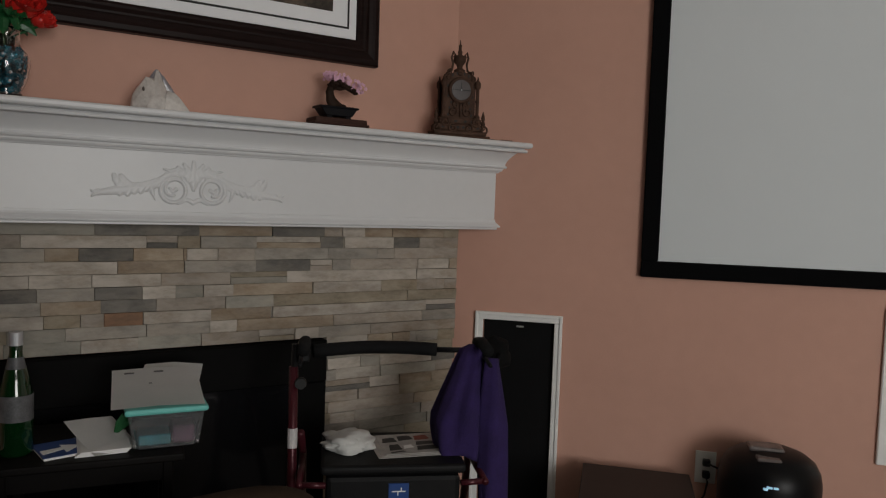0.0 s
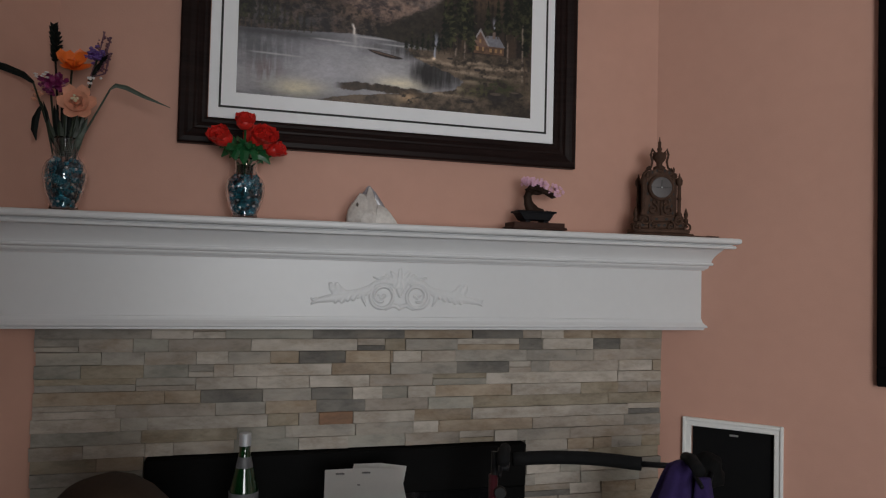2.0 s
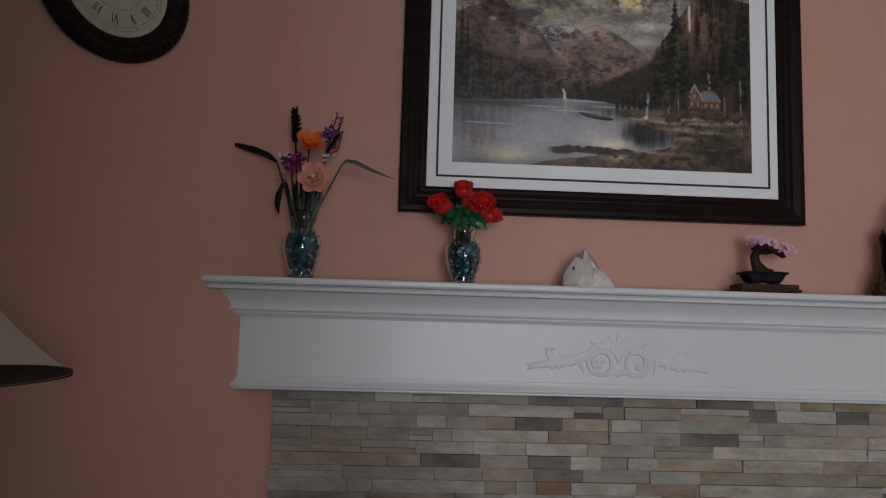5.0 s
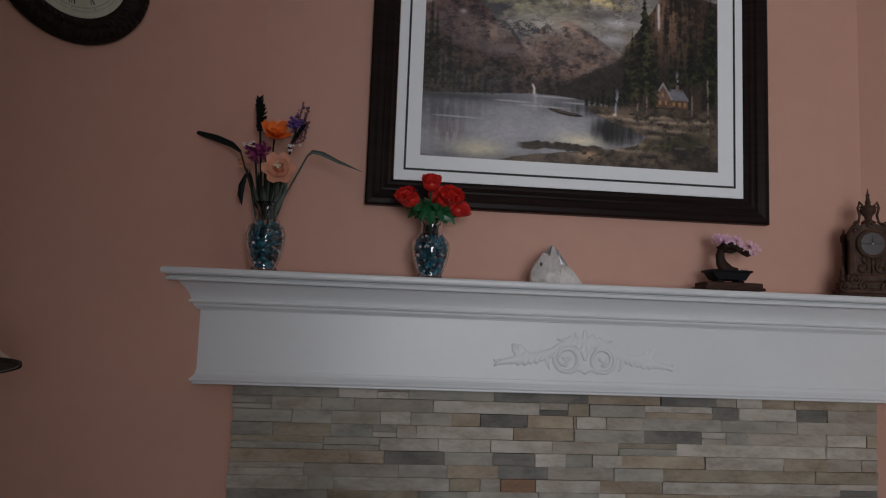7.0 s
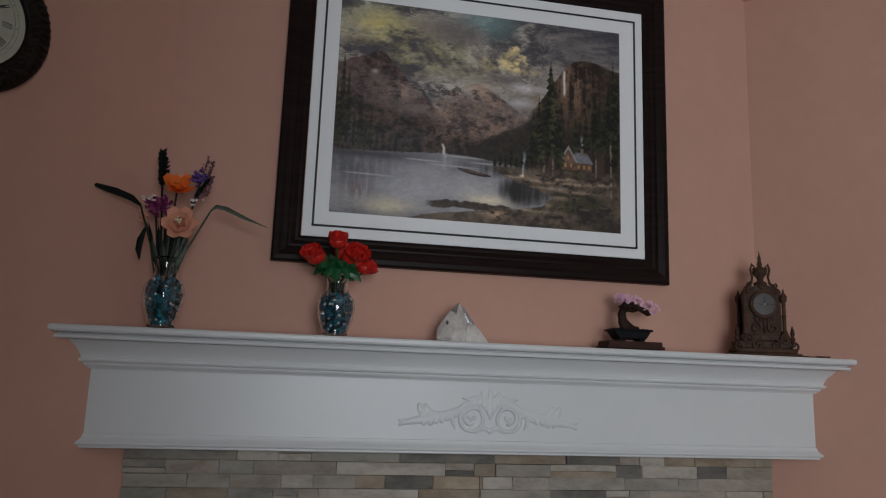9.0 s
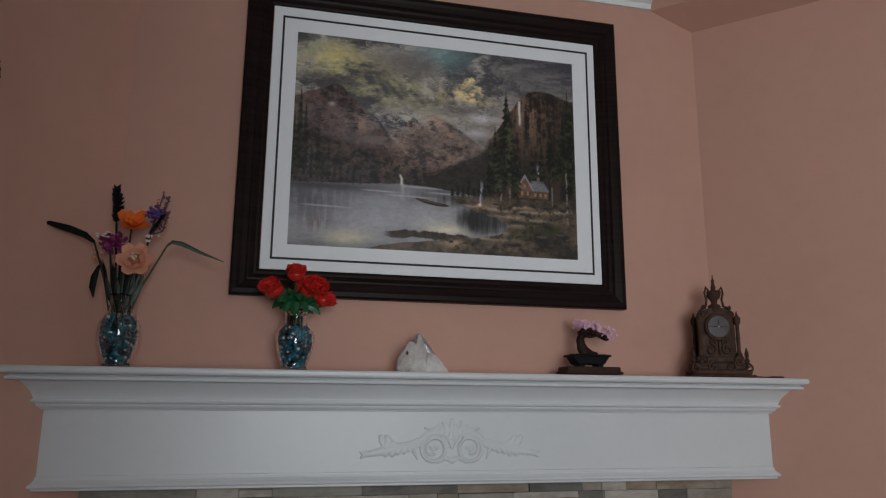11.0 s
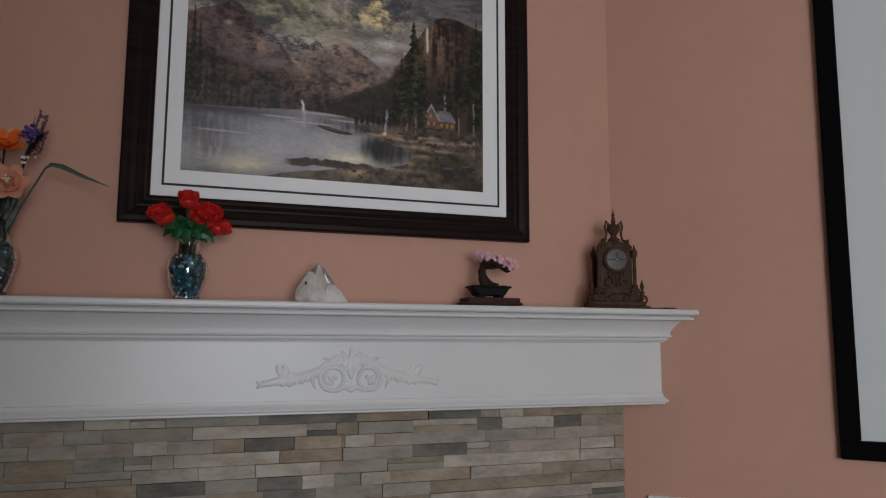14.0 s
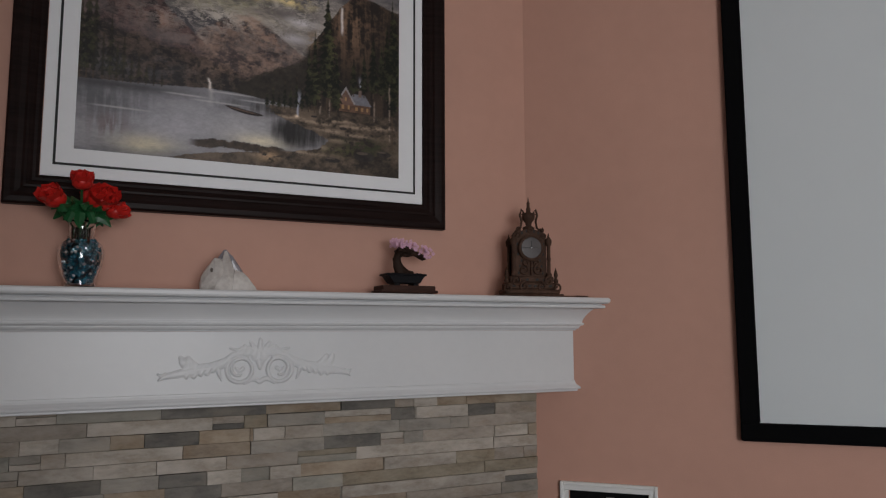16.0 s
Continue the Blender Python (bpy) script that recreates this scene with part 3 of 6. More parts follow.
# mountains
peak = line_v((0, 0.04, 0.09, 0.125, 0.145, 0.165, 0.20, 0.24, 0.30, 0.38, 0.46), (0.69, 0.715, 0.74, 0.768, 0.770, 0.755, 0.70, 0.635, 0.56, 0.46, 0.38)) + 0.028 * (n3 - 0.5)
ribs = soft(0.22 * crag + 0.43 * n3 + 0.35 * n5, 0.34, 0.74)
lay(soft(peak - V, 0, 0.010) * 0.97, tone((0.036, 0.028, 0.028), (0.150, 0.102, 0.090), ribs))
lay(pool(0.115, 0.735, 0.035, 0.045) * soft(n3, 0.44, 0.62) * 0.6, (0.22, 0.145, 0.125))
lay(pool(0.215, 0.575, 0.035, 0.035) * soft(n3, 0.38, 0.56) * 0.9, (0.34, 0.235, 0.18))
lay(pool(0.125, 0.665, 0.010, 0.010) * 0.8, (0.44, 0.40, 0.37))
mid = line_v((0.28, 0.36, 0.42, 0.47, 0.52, 0.58, 0.66, 0.72), (0.50, 0.59, 0.645, 0.665, 0.645, 0.60, 0.52, 0.46)) + 0.035 * (n3 - 0.5)
lay(soft(mid - V, 0, 0.018) * soft(U, 0.28, 0.38) * (1 - soft(U, 0.62, 0.72)) * 0.92, tone((0.060, 0.048, 0.046), (0.30, 0.215, 0.165), soft(0.2 * crag + 0.5 * n3 + 0.3 * n5, 0.38, 0.72)))
lay(pool(0.475, 0.62, 0.05, 0.035) * soft(n3, 0.40, 0.58) * 0.85, (0.42, 0.31, 0.23))
lay(pool(0.535, 0.56, 0.025, 0.03) * soft(n3, 0.42, 0.58) * 0.8, (0.38, 0.27, 0.20))
lay(pool(0.39, 0.625, 0.065, 0.035) * soft(0.5 * n2 + 0.5 * curly, 0.40, 0.56), (0.52, 0.49, 0.42))
lay(pool(0.30, 0.60, 0.07, 0.022) * soft(n2, 0.42, 0.60) * 0.6, (0.26, 0.24, 0.23))
lay(pool(0.655, 0.665, 0.045, 0.020) * soft(0.5 * n2 + 0.5 * curly, 0.40, 0.55), (0.54, 0.53, 0.52))
lay(pool(0.63, 0.585, 0.045, 0.018) * soft(0.5 * n2 + 0.5 * curly, 0.40, 0.55), (0.50, 0.49, 0.49))
lay(pool(0.33, 0.53, 0.16, 0.05) * soft(n1, 0.35, 0.6) * 0.8, (0.060, 0.054, 0.056))
lay(pool(0.27, 0.52, 0.10, 0.06) * soft(n2, 0.40, 0.62) * 0.55, (0.20, 0.175, 0.165))
lay(pool(0.08, 0.58, 0.10, 0.06) * soft(n2, 0.40, 0.62) * 0.5, (0.15, 0.125, 0.12))
lay(pool(0.55, 0.50, 0.10, 0.05) * soft(n2, 0.38, 0.60) * 0.6, (0.17, 0.145, 0.13))
# near slopes down to the water
slope = line_v((0, 0.12, 0.20, 0.28, 0.36, 0.42, 0.47, 0.52, 0.60, 0.68, 0.75), (0.56, 0.52, 0.49, 0.475, 0.45, 0.42, 0.40, 0.415, 0.46, 0.54, 0.60)) + 0.05 * (n3 - 0.5)
lay(soft(slope - V, 0, 0.03) * 0.9, tone((0.022, 0.020, 0.019), (0.105, 0.080, 0.062), soft(0.18 * crag + 0.42 * n3 + 0.4 * n5, 0.36, 0.74)))
lay(pool(0.40, 0.40, 0.09, 0.022) * soft(n5, 0.45, 0.65) * 0.6, (0.22, 0.16, 0.12))
lay(soft(line_v((0.42, 0.48, 0.56, 0.66, 0.72), (0.34, 0.375, 0.43, 0.50, 0.56)) + 0.05 * (n5 - 0.5) - V, 0, 0.012) * soft(U, 0.42, 0.47), tone((0.016, 0.016, 0.014), (0.060, 0.050, 0.038), n5))
lay(pool(0.12, 0.36, 0.15, 0.05) * 0.45 * soft(n2, 0.3, 0.6), (0.14, 0.14, 0.145))
# drifting mist over the slopes and the far shore
lay(soft(curly, 0.44, 0.62) * pool(0.33, 0.60, 0.20, 0.06) * 0.55, (0.33, 0.305, 0.27))
lay(soft(0.5 * shear + 0.5 * curly, 0.44, 0.60) * pool(0.22, 0.40, 0.24, 0.07) * 0.35, (0.17, 0.155, 0.145))
lay(soft(curly, 0.42, 0.60) * pool(0.60, 0.53, 0.09, 0.06) * 0.45, (0.20, 0.18, 0.165))
# cliff with its fall
top_v = line_v((0.66, 0.70, 0.745, 0.785, 0.82, 0.86, 0.90, 0.95, 1.0), (0.54, 0.60, 0.69, 0.775, 0.825, 0.842, 0.835, 0.815, 0.80)) + 0.018 * (n3 - 0.5)
face = tone((0.024, 0.020, 0.017), (0.20, 0.135, 0.090), soft(0.6 * n4 + 0.4 * n5, 0.36, 0.64) * (0.25 + 0.85 * pool(0.825, 0.70, 0.07, 0.14)))
lay(soft(top_v - V, 0, 0.010) * soft(U, 0.655, 0.69), face)
lay(pool(0.69, 0.60, 0.022, 0.05) * soft(n5, 0.42, 0.6) * 0.6, (0.25, 0.19, 0.12))
lay(np.exp(-((U - 0.792 + 0.010 * (V - 0.7) - 0.005 * (n3 - 0.5)) / 0.0040) ** 2) * soft(V, 0.63, 0.67) * (1 - soft(V, 0.765, 0.78)) * 0.95, (0.66, 0.63, 0.58))
# lake
shore_v = line_v((0, 0.10, 0.25, 0.37, 0.46, 0.56, 0.66, 0.75), (0.288, 0.292, 0.302, 0.312, 0.308, 0.292, 0.27, 0.25)) + 0.008 * (n5 - 0.5)
lake = soft(shore_v - V, 0, 0.006)
lay(lake, tone((0.14, 0.143, 0.148), (0.27, 0.27, 0.272), soft(wisp, 0.3, 0.7)))
lay(lake * pool(0.28, 0.15, 0.17, 0.11) * (0.7 + 0.4 * n2), (0.37, 0.375, 0.385))
lay(lake * pool(0.05, 0.22, 0.13, 0.08) * soft(n4, 0.30, 0.6) * 0.7, (0.085, 0.088, 0.092))
lay(lake * pool(0.09, 0.11, 0.05, 0.05) * soft(n4, 0.40, 0.58) * 0.7, (0.14, 0.105, 0.10))
lay(lake * pool(0.19, 0.045, 0.08, 0.035) * (0.5 + 0.7 * n3), (0.52, 0.49, 0.36))
lay(lake * pool(0.46, 0.15, 0.10, 0.055) * 0.7, (0.42, 0.425, 0.42))
lay(lake * pool(0.53, 0.105, 0.075, 0.030) * (0.7 + 0.5 * n2), (0.66, 0.62, 0.47))
lay(lake * pool(0.38, 0.265, 0.07, 0.05) * 0.55, (0.32, 0.325, 0.33))
lay(lake * pool(0.10, 0.275, 0.20, 0.018) * 0.85, (0.055, 0.055, 0.056))
lay(lake * pool(0.55, 0.255, 0.12, 0.03) * soft(n4, 0.30, 0.55), (0.060, 0.058, 0.056))
for u, v, w in ((0.12, 0.182, 0.075), (0.44, 0.298, 0.07), (0.52, 0.276, 0.06), (0.30, 0.268, 0.06), (0.40, 0.252, 0.08)):
    lay(lake * np.exp(-((U - u) / w) ** 4 - ((V - v + 0.02 * (U - u)) / 0.0035) ** 2) * 0.8, (0.42, 0.42, 0.41))
lay(np.exp(-((U - 0.368 + 0.25 * (V - 0.33) * (V > 0.335)) / (0.0035 + 0.05 * np.clip(0.33 - V, 0, 1))) ** 2) * soft(V, 0.300, 0.312) * (1 - soft(V, 0.345, 0.358)) * 0.9, (0.70, 0.67, 0.60))
lay(lake * np.exp(-((U - 0.372) / 0.007) ** 2) * soft(V, 0.22, 0.30) * 0.5, (0.50, 0.49, 0.47))
# dark mirror of the big fir in the inlet
lay(lake * soft(1 - ((U - 0.66) / 0.125) ** 2 - ((V - 0.165) / 0.085) ** 2 + 0.7 * (n4 - 0.5), 0, 0.9) * (0.75 + 0.4 * n4), (0.030, 0.029, 0.028))
# banks
edge = np.interp(V[:, 0], (0, 0.02, 0.045, 0.065, 0.085, 0.11, 0.14, 0.165, 0.19, 0.215, 0.24, 0.27), (0.24, 0.30, 0.42, 0.56, 0.66, 0.72, 0.745, 0.72, 0.66, 0.60, 0.55, 0.56))[:, None]
bank = soft(U - edge + 0.05 * (n3 - 0.5) + 0.02 * (n5 - 0.5), 0, 0.012) * (1 - soft(V - 0.02 * (U - 0.75), 0.268, 0.285))
lay(bank, tone((0.032, 0.027, 0.022), (0.15, 0.118, 0.085), soft(0.35 * n2 + 0.35 * n3 + 0.3 * n5, 0.34, 0.66)))
for u, v, w, h in ((0.62, 0.228, 0.05, 0.006), (0.70, 0.215, 0.07, 0.008), (0.78, 0.235, 0.07, 0.008), (0.85, 0.215, 0.08, 0.007), (0.92, 0.225, 0.06, 0.007), (0.76, 0.185, 0.06, 0.009), (0.84, 0.175, 0.06, 0.008), (0.79, 0.145, 0.05, 0.010), (0.74, 0.105, 0.06, 0.008), (0.66, 0.075, 0.08, 0.008), (0.55, 0.045, 0.05, 0.010)):
    lay(bank * np.exp(-((U - u) / w) ** 2 - ((V - v - 0.016 * (n3 - 0.5)) / h) ** 2) * soft(0.5 * n3 + 0.5 * n5, 0.34, 0.60) * 0.7, (0.42, 0.34, 0.25))
lay(bank * pool(0.88, 0.135, 0.10, 0.035) * soft(n5, 0.38, 0.6), (0.040, 0.046, 0.022))
lay(bank * pool(0.80, 0.10, 0.08, 0.02) * soft(n5, 0.40, 0.6) * 0.8, (0.075, 0.078, 0.035))
lay(bank * soft(U, 0.80, 1.0) * (1 - soft(V, 0.03, 0.10)) * 0.7, (0.022, 0.020, 0.018))
for u, v, w, h in ((0.875, 0.085, 0.040, 0.026), (0.765, 0.055, 0.03, 0.012), (0.945, 0.105, 0.03, 0.016), (0.80, 0.205, 0.014, 0.008), (0.70, 0.245, 0.012, 0.006)):
    lay(soft(1 - ((U - u) / w) ** 2 - ((V - v) / h) ** 2, 0, 0.4), tone((0.016, 0.015, 0.014), (0.060, 0.052, 0.045), n5))
    lay(soft(1 - ((U - u + 0.2 * w) / (0.6 * w)) ** 2 - ((V - v - 0.55 * h) / (0.3 * h)) ** 2, 0, 0.6) * 0.5, (0.16, 0.13, 0.10))
spit = soft(0.020 + 0.018 * (n3 - 0.5) - np.abs(V - 0.078 + 0.06 * np.abs(U - 0.42) + 0.012 * (n5 - 0.5)) - 0.10 * np.clip(np.abs(U - 0.46) - 0.10, 0, 1), 0, 0.006) * (1 - soft(U, 0.58, 0.64)) * soft(U, 0.30, 0.34)
lay(spit, tone((0.018, 0.016, 0.014), (0.105, 0.080, 0.058), n5))
lay(pool(0.555, 0.045, 0.03, 0.02) * soft(n3, 0.38, 0.55), (0.40, 0.29, 0.18))
# canoe, cottage, smoke
lay(soft(1 - ((U - 0.475) / 0.065) ** 2 - ((V - 0.228 + 0.22 * (U - 0.475) - 1.4 * (U - 0.475) ** 2) / 0.010) ** 2, 0, 0.35), (0.030, 0.023, 0.020))
lay(soft(1 - ((U - 0.470) / 0.050) ** 2 - ((V - 0.232 + 0.22 * (U - 0.470)) / 0.0035) ** 2, 0, 0.5) * 0.7, (0.17, 0.12, 0.09))
lay(pool(0.84, 0.40, 0.10, 0.10) * 0.7, (0.020, 0.018, 0.015))
lay(((U > 0.785) & (U < 0.895) & (V > 0.285) & (V < 0.335)).astype(float), tone((0.05, 0.034, 0.026), (0.20, 0.125, 0.080), n5))
lay(((V > 0.322) & (V < 0.372) & (U > 0.815 + 0.35 * (V - 0.322)) & (U < 0.900 - 0.5 * (V - 0.322))).astype(float), tone((0.10, 0.105, 0.115), (0.22, 0.225, 0.24), n5))
lay(((V < 0.392 - 2.3 * np.abs(U - 0.808)) & (V > 0.318)).astype(float), tone((0.10, 0.065, 0.050), (0.24, 0.16, 0.12), n5))
lay(((np.abs(V - 0.396 + 2.3 * np.abs(U - 0.808)) < 0.008) & (V > 0.325)).astype(float) * 0.8, (0.30, 0.29, 0.28))
lay(((np.abs(U - 0.858) < 0.006) & (V > 0.36) & (V < 0.40)).astype(float), (0.17, 0.13, 0.11))
for u, v in ((0.798, 0.307), (0.818, 0.307), (0.846, 0.303), (0.866, 0.303), (0.884, 0.303), (0.808, 0.345)):
    lay(((np.abs(U - u) < 0.0038) & (np.abs(V - v) < 0.009)).astype(float) * 0.8, (0.34, 0.22, 0.11))
for u0, v0, v1 in ((0.645, 0.232, 0.37), (0.860, 0.40, 0.475)):
    lay(np.exp(-((U - u0 + 0.006 * np.sin((V - v0) * 50) * soft(V, v0, v1)) / (0.0025 + 0.05 * np.clip(V - v0, 0, 1))) ** 2) * soft(V, v0, v0 + 0.008) * (1 - soft(V, v1 - 0.07, v1)) * 0.75, (0.42, 0.45, 0.50))
lay(pool(0.642, 0.236, 0.006, 0.006), (0.75, 0.62, 0.45))


def fir(u0, v0, h, w, lit=0.3, bare=0.08, fade=1.0):
    """A fir with drooping ragged boughs, paler on its sunny side."""
    k = np.clip((V - v0) / h, 0, 1)
    side = np.abs(U - u0) / w
    tiers = max(6, int(h * 34))
    saw = 0.45 + 0.55 * np.abs(((k * tiers + 0.9 * side + 0.8 * n3) % 1.0) * 2 - 1)
    half = w * (1 - k) ** 0.9 * saw * (0.45 + 1.1 * n5) * (0.35 + 0.65 * soft(k, bare, bare + 0.12))
    m = soft(half - np.abs(U - u0), -0.002, 0.0035) * ((V > v0 + bare * h) & (V < v0 + h)) * fade
    lay(soft(0.0028 - np.abs(U - u0 - 0.003 * (n1 - 0.5)), 0, 0.002) * ((V > v0) & (V < v0 + 0.9 * h)) * fade, (0.075, 0.055, 0.040))
    lay(m, tone((0.010, 0.012, 0.009), (0.105, 0.105, 0.050), np.clip(soft(n5, 0.40, 0.72) * (0.35 + lit * (0.2 + np.clip((U - u0) / w, -0.5, 1))), 0, 1)))


for u0, h in ((0.004, 0.34), (0.022, 0.47), (0.040, 0.40), (0.064, 0.20), (0.084, 0.285), (0.102, 0.17), (0.120, 0.20), (0.142, 0.12), (0.162, 0.135), (0.184, 0.09), (0.205, 0.10), (0.228, 0.06)):
    fir(u0, 0.288, h, 0.010 + 0.040 * h, 0.1, fade=0.55 + 0.6 * h)
for k, h in enumerate((0.07, 0.10, 0.08, 0.14, 0.11, 0.17, 0.12)):
    fir(0.545 + 0.019 * k, 0.262, h, 0.013, 0.2)
for u0, h, w in ((0.835, 0.19, 0.026), (0.872, 0.22, 0.026), (0.905, 0.32, 0.034), (0.935, 0.27, 0.03), (0.955, 0.38, 0.036), (0.985, 0.44, 0.04)):
    fir(u0, 0.36, h, w, 0.15)
fir(0.680, 0.262, 0.30, 0.030, 0.7)
fir(0.700, 0.262, 0.38, 0.032, 0.5)
fir(0.742, 0.248, 0.570, 0.066, 1.0, 0.16)
fir(0.775, 0.262, 0.30, 0.030, 0.3)
fir(0.975, 0.13, 0.73, 0.050, 0.2, 0.22)
for u0, v0, v1 in ((0.965, 0.16, 0.45), (0.752, 0.245, 0.34), (0.91, 0.24, 0.36), (0.72, 0.25, 0.33)):
    lay(np.exp(-((U - u0 - 0.004 * (n3 - 0.5)) / 0.0028) ** 2) * soft(V, v0, v0 + 0.02) * (1 - soft(V, v1 - 0.03, v1)) * 0.6 * soft(n5, 0.3, 0.55), (0.36, 0.30, 0.24))

INK = INK * 1.22 * (0.72 + 0.56 * (0.5 * fbm(90, 110, 3, 0.7) + 0.5 * curly))[..., None]
INK = 0.34 * (np.clip(INK, 0, 1) / 0.34) ** 1.10
grey = INK.mean(axis=2, keepdims=True)
INK = np.clip(grey + (INK - grey) * 1.06, 0, 1) * np.array((1.02, 0.98, 1.03))
sheet_me = bpy.data.meshes.new("landscape_print")
co = np.stack([IX0 + U * IW, np.full_like(U, -0.0106), IZ0 + V * IH], -1).reshape(-1, 3)
ii = (np.arange(GV - 1)[:, None] * GU + np.arange(GU - 1)[None, :]).reshape(-1)
sheet_me.from_pydata(co.tolist(), [], np.stack([ii, ii + 1, ii + GU + 1, ii + GU], -1).tolist())
layer = sheet_me.color_attributes.new("ink", "FLOAT_COLOR", "POINT")
layer.data.foreach_set("color", np.concatenate([np.clip(INK, 0, 1), np.ones((GV, GU, 1))], -1).astype(np.float32).ravel())
M_PRINT = bpy.data.materials.new("printed_landscape")
M_PRINT.use_nodes = True
pn = M_PRINT.node_tree
ink = pn.nodes.new("ShaderNodeAttribute")
ink.attribute_name = "ink"
pn.nodes["Principled BSDF"].inputs["Roughness"].default_value = 0.4
pn.nodes["Principled BSDF"].inputs["Specular IOR Level"].default_value = 0.3
pn.links.new(ink.outputs["Color"], pn.nodes["Principled BSDF"].inputs["Base Color"])
sheet_me.materials.append(M_PRINT)
print_ob = new("landscape_print", sheet_me)
print_ob.parent = picture
print_ob["label"] = "romantic painted landscape of lake, mountains, firs and a cottage"
part("print_backing", boxes((IX0, IX1, -0.0105, -0.0101, IZ0, IZ1)), M_INK, picture)

# ---------- materials of the things ----------
M_VGLASS = mat("vase_glass", (0.93, 0.97, 0.98), 0.02, trans=1.0, ior=1.45)
M_CAPBLK = mat("black_cap_cloth", (0.006, 0.006, 0.006), 0.9, var=0.3, scale=40, spec=0.15)
M_TEAL = mat("teal_glass_pebbles", (0.022, 0.150, 0.205), 0.14, var=0.8, scale=42, dark=(0.004, 0.028, 0.042), coat=0.7)
# darker copy of the pebble teal, for the shade in their gaps
M_TEALD = mat("pebble_gap_shade_teal", (0.006, 0.035, 0.050), 0.3, var=0.5, scale=60)
M_BEAD = mat("silver_bead", (0.85, 0.87, 0.88), 0.12, metal=0.5)
M_ROSE = mat("red_plastic_petal", (0.60, 0.024, 0.018), 0.42, var=0.25, scale=40)
M_LEAF = mat("green_plastic_leaf", (0.012, 0.09, 0.028), 0.35, var=0.3, scale=30)
M_DLEAF = mat("dark_olive_leaf", (0.020, 0.030, 0.018), 0.45, var=0.4, scale=30)
M_GLEAF = mat("grey_green_leaf", (0.055, 0.075, 0.055), 0.5, var=0.3, scale=30)
M_BLADE = mat("black_green_leaf", (0.008, 0.010, 0.009), 0.6, spec=0.15, var=0.3, scale=30)
M_ORANGE = mat("orange_petal", (0.80, 0.17, 0.025), 0.4, var=0.15, scale=40)
M_PEACH = mat("peach_petal", (0.74, 0.36, 0.24), 0.4, var=0.15, scale=40)
M_MAGENTA = mat("magenta_petal", (0.19, 0.018, 0.095), 0.4, var=0.3, scale=50)
M_PURPLE = mat("purple_petal", (0.11, 0.05, 0.24), 0.4, var=0.3, scale=50)
M_LILAC = mat("dusty_plum_bud", (0.13, 0.05, 0.075), 0.45, var=0.3, scale=50)
M_BLOOMW = mat("white_blossom", (0.74, 0.70, 0.68), 0.4, var=0.1, scale=50)
M_PINK = mat("pink_blossom", (0.74, 0.44, 0.58), 0.4, var=0.25, scale=80)
M_QUARTZ = mat("cloudy_quartz", (0.68, 0.645, 0.61), 0.28, var=0.3, scale=14, dark=(0.47, 0.42, 0.39), bump=0.5, bscale=30, trans=0.12)
M_HOLEQ = mat("brown_quartz_hole_shade", (0.11, 0.085, 0.07), 0.6, var=0.5, scale=25, bump=0.6, bscale=60)
M_BRONZE = mat("dark_bronze_carving", (0.078, 0.044, 0.031), 0.65, spec=0.12, metal=0.15, var=0.45, scale=30, bump=0.3, bscale=120)
M_DIAL = mat("grey_dial", (0.088, 0.076, 0.076), 0.25, var=0.15, scale=30)
M_POT = mat("black_pot", (0.006, 0.006, 0.008), 0.5, spec=0.15, var=0.2, scale=20)
M_BARK = mat("dark_brown_bark", (0.030, 0.017, 0.012), 0.65, spec=0.15, var=0.4, scale=40, bump=0.4, bscale=90)
M_STAND = mat("red_brown_stand", (0.050, 0.024, 0.018), 0.6, spec=0.15, var=0.35, scale=14, stretch=(1, 6, 6))
M_CLOCKF = mat("carved_dark_clock_rim", (0.018, 0.012, 0.009), 0.5, spec=0.2, var=0.6, scale=40, bump=0.7, bscale=70)
M_CREAM = mat("aged_cream_dial", (0.52, 0.52, 0.42), 0.5, var=0.12, scale=9, dark=(0.40, 0.40, 0.31))
M_SHADE = mat("cream_lamp_shade", (0.58, 0.52, 0.42), 0.85, var=0.05, scale=30, bump=0.2, bscale=300)
M_SHADEIN = mat("shade_lining", (0.16, 0.14, 0.12), 0.9, var=0.05, scale=30)
M_BRASS = mat("antique_brass", (0.16, 0.11, 0.05), 0.35, metal=0.9, var=0.2, scale=20)
M_DWOOD = mat("black_brown_wood", (0.005, 0.004, 0.0037), 0.55, spec=0.12, var=0.4, scale=5, stretch=(1, 9, 9))
M_ESPR = mat("espresso_laminate", (0.013, 0.010, 0.009), 0.55, var=0.2, scale=6, stretch=(1, 8, 8))
M_LEATHER = mat("brown_suede", (0.032, 0.020, 0.012), 0.85, spec=0.2, var=0.25, scale=9, bump=0.25, bscale=150)
M_PAPER = mat("white_paper", (0.84, 0.83, 0.81), 0.75, var=0.03, scale=12)
M_PRINTG = mat("grey_printing", (0.16, 0.16, 0.16), 0.7)
M_BLUE = mat("blue_print", (0.012, 0.055, 0.22), 0.45, var=0.15, scale=20)
M_AQUA = mat("aqua_plastic", (0.15, 0.55, 0.50), 0.4, var=0.05, scale=20)
M_CLEARP = mat("clear_plastic", (0.85, 0.88, 0.90), 0.12, trans=0.92, ior=1.2)
M_TEALP = mat("teal_packet", (0.02, 0.20, 0.25), 0.4, var=0.4, scale=30)
M_MAUVE = mat("mauve_packet", (0.17, 0.08, 0.12), 0.5, var=0.5, scale=30)
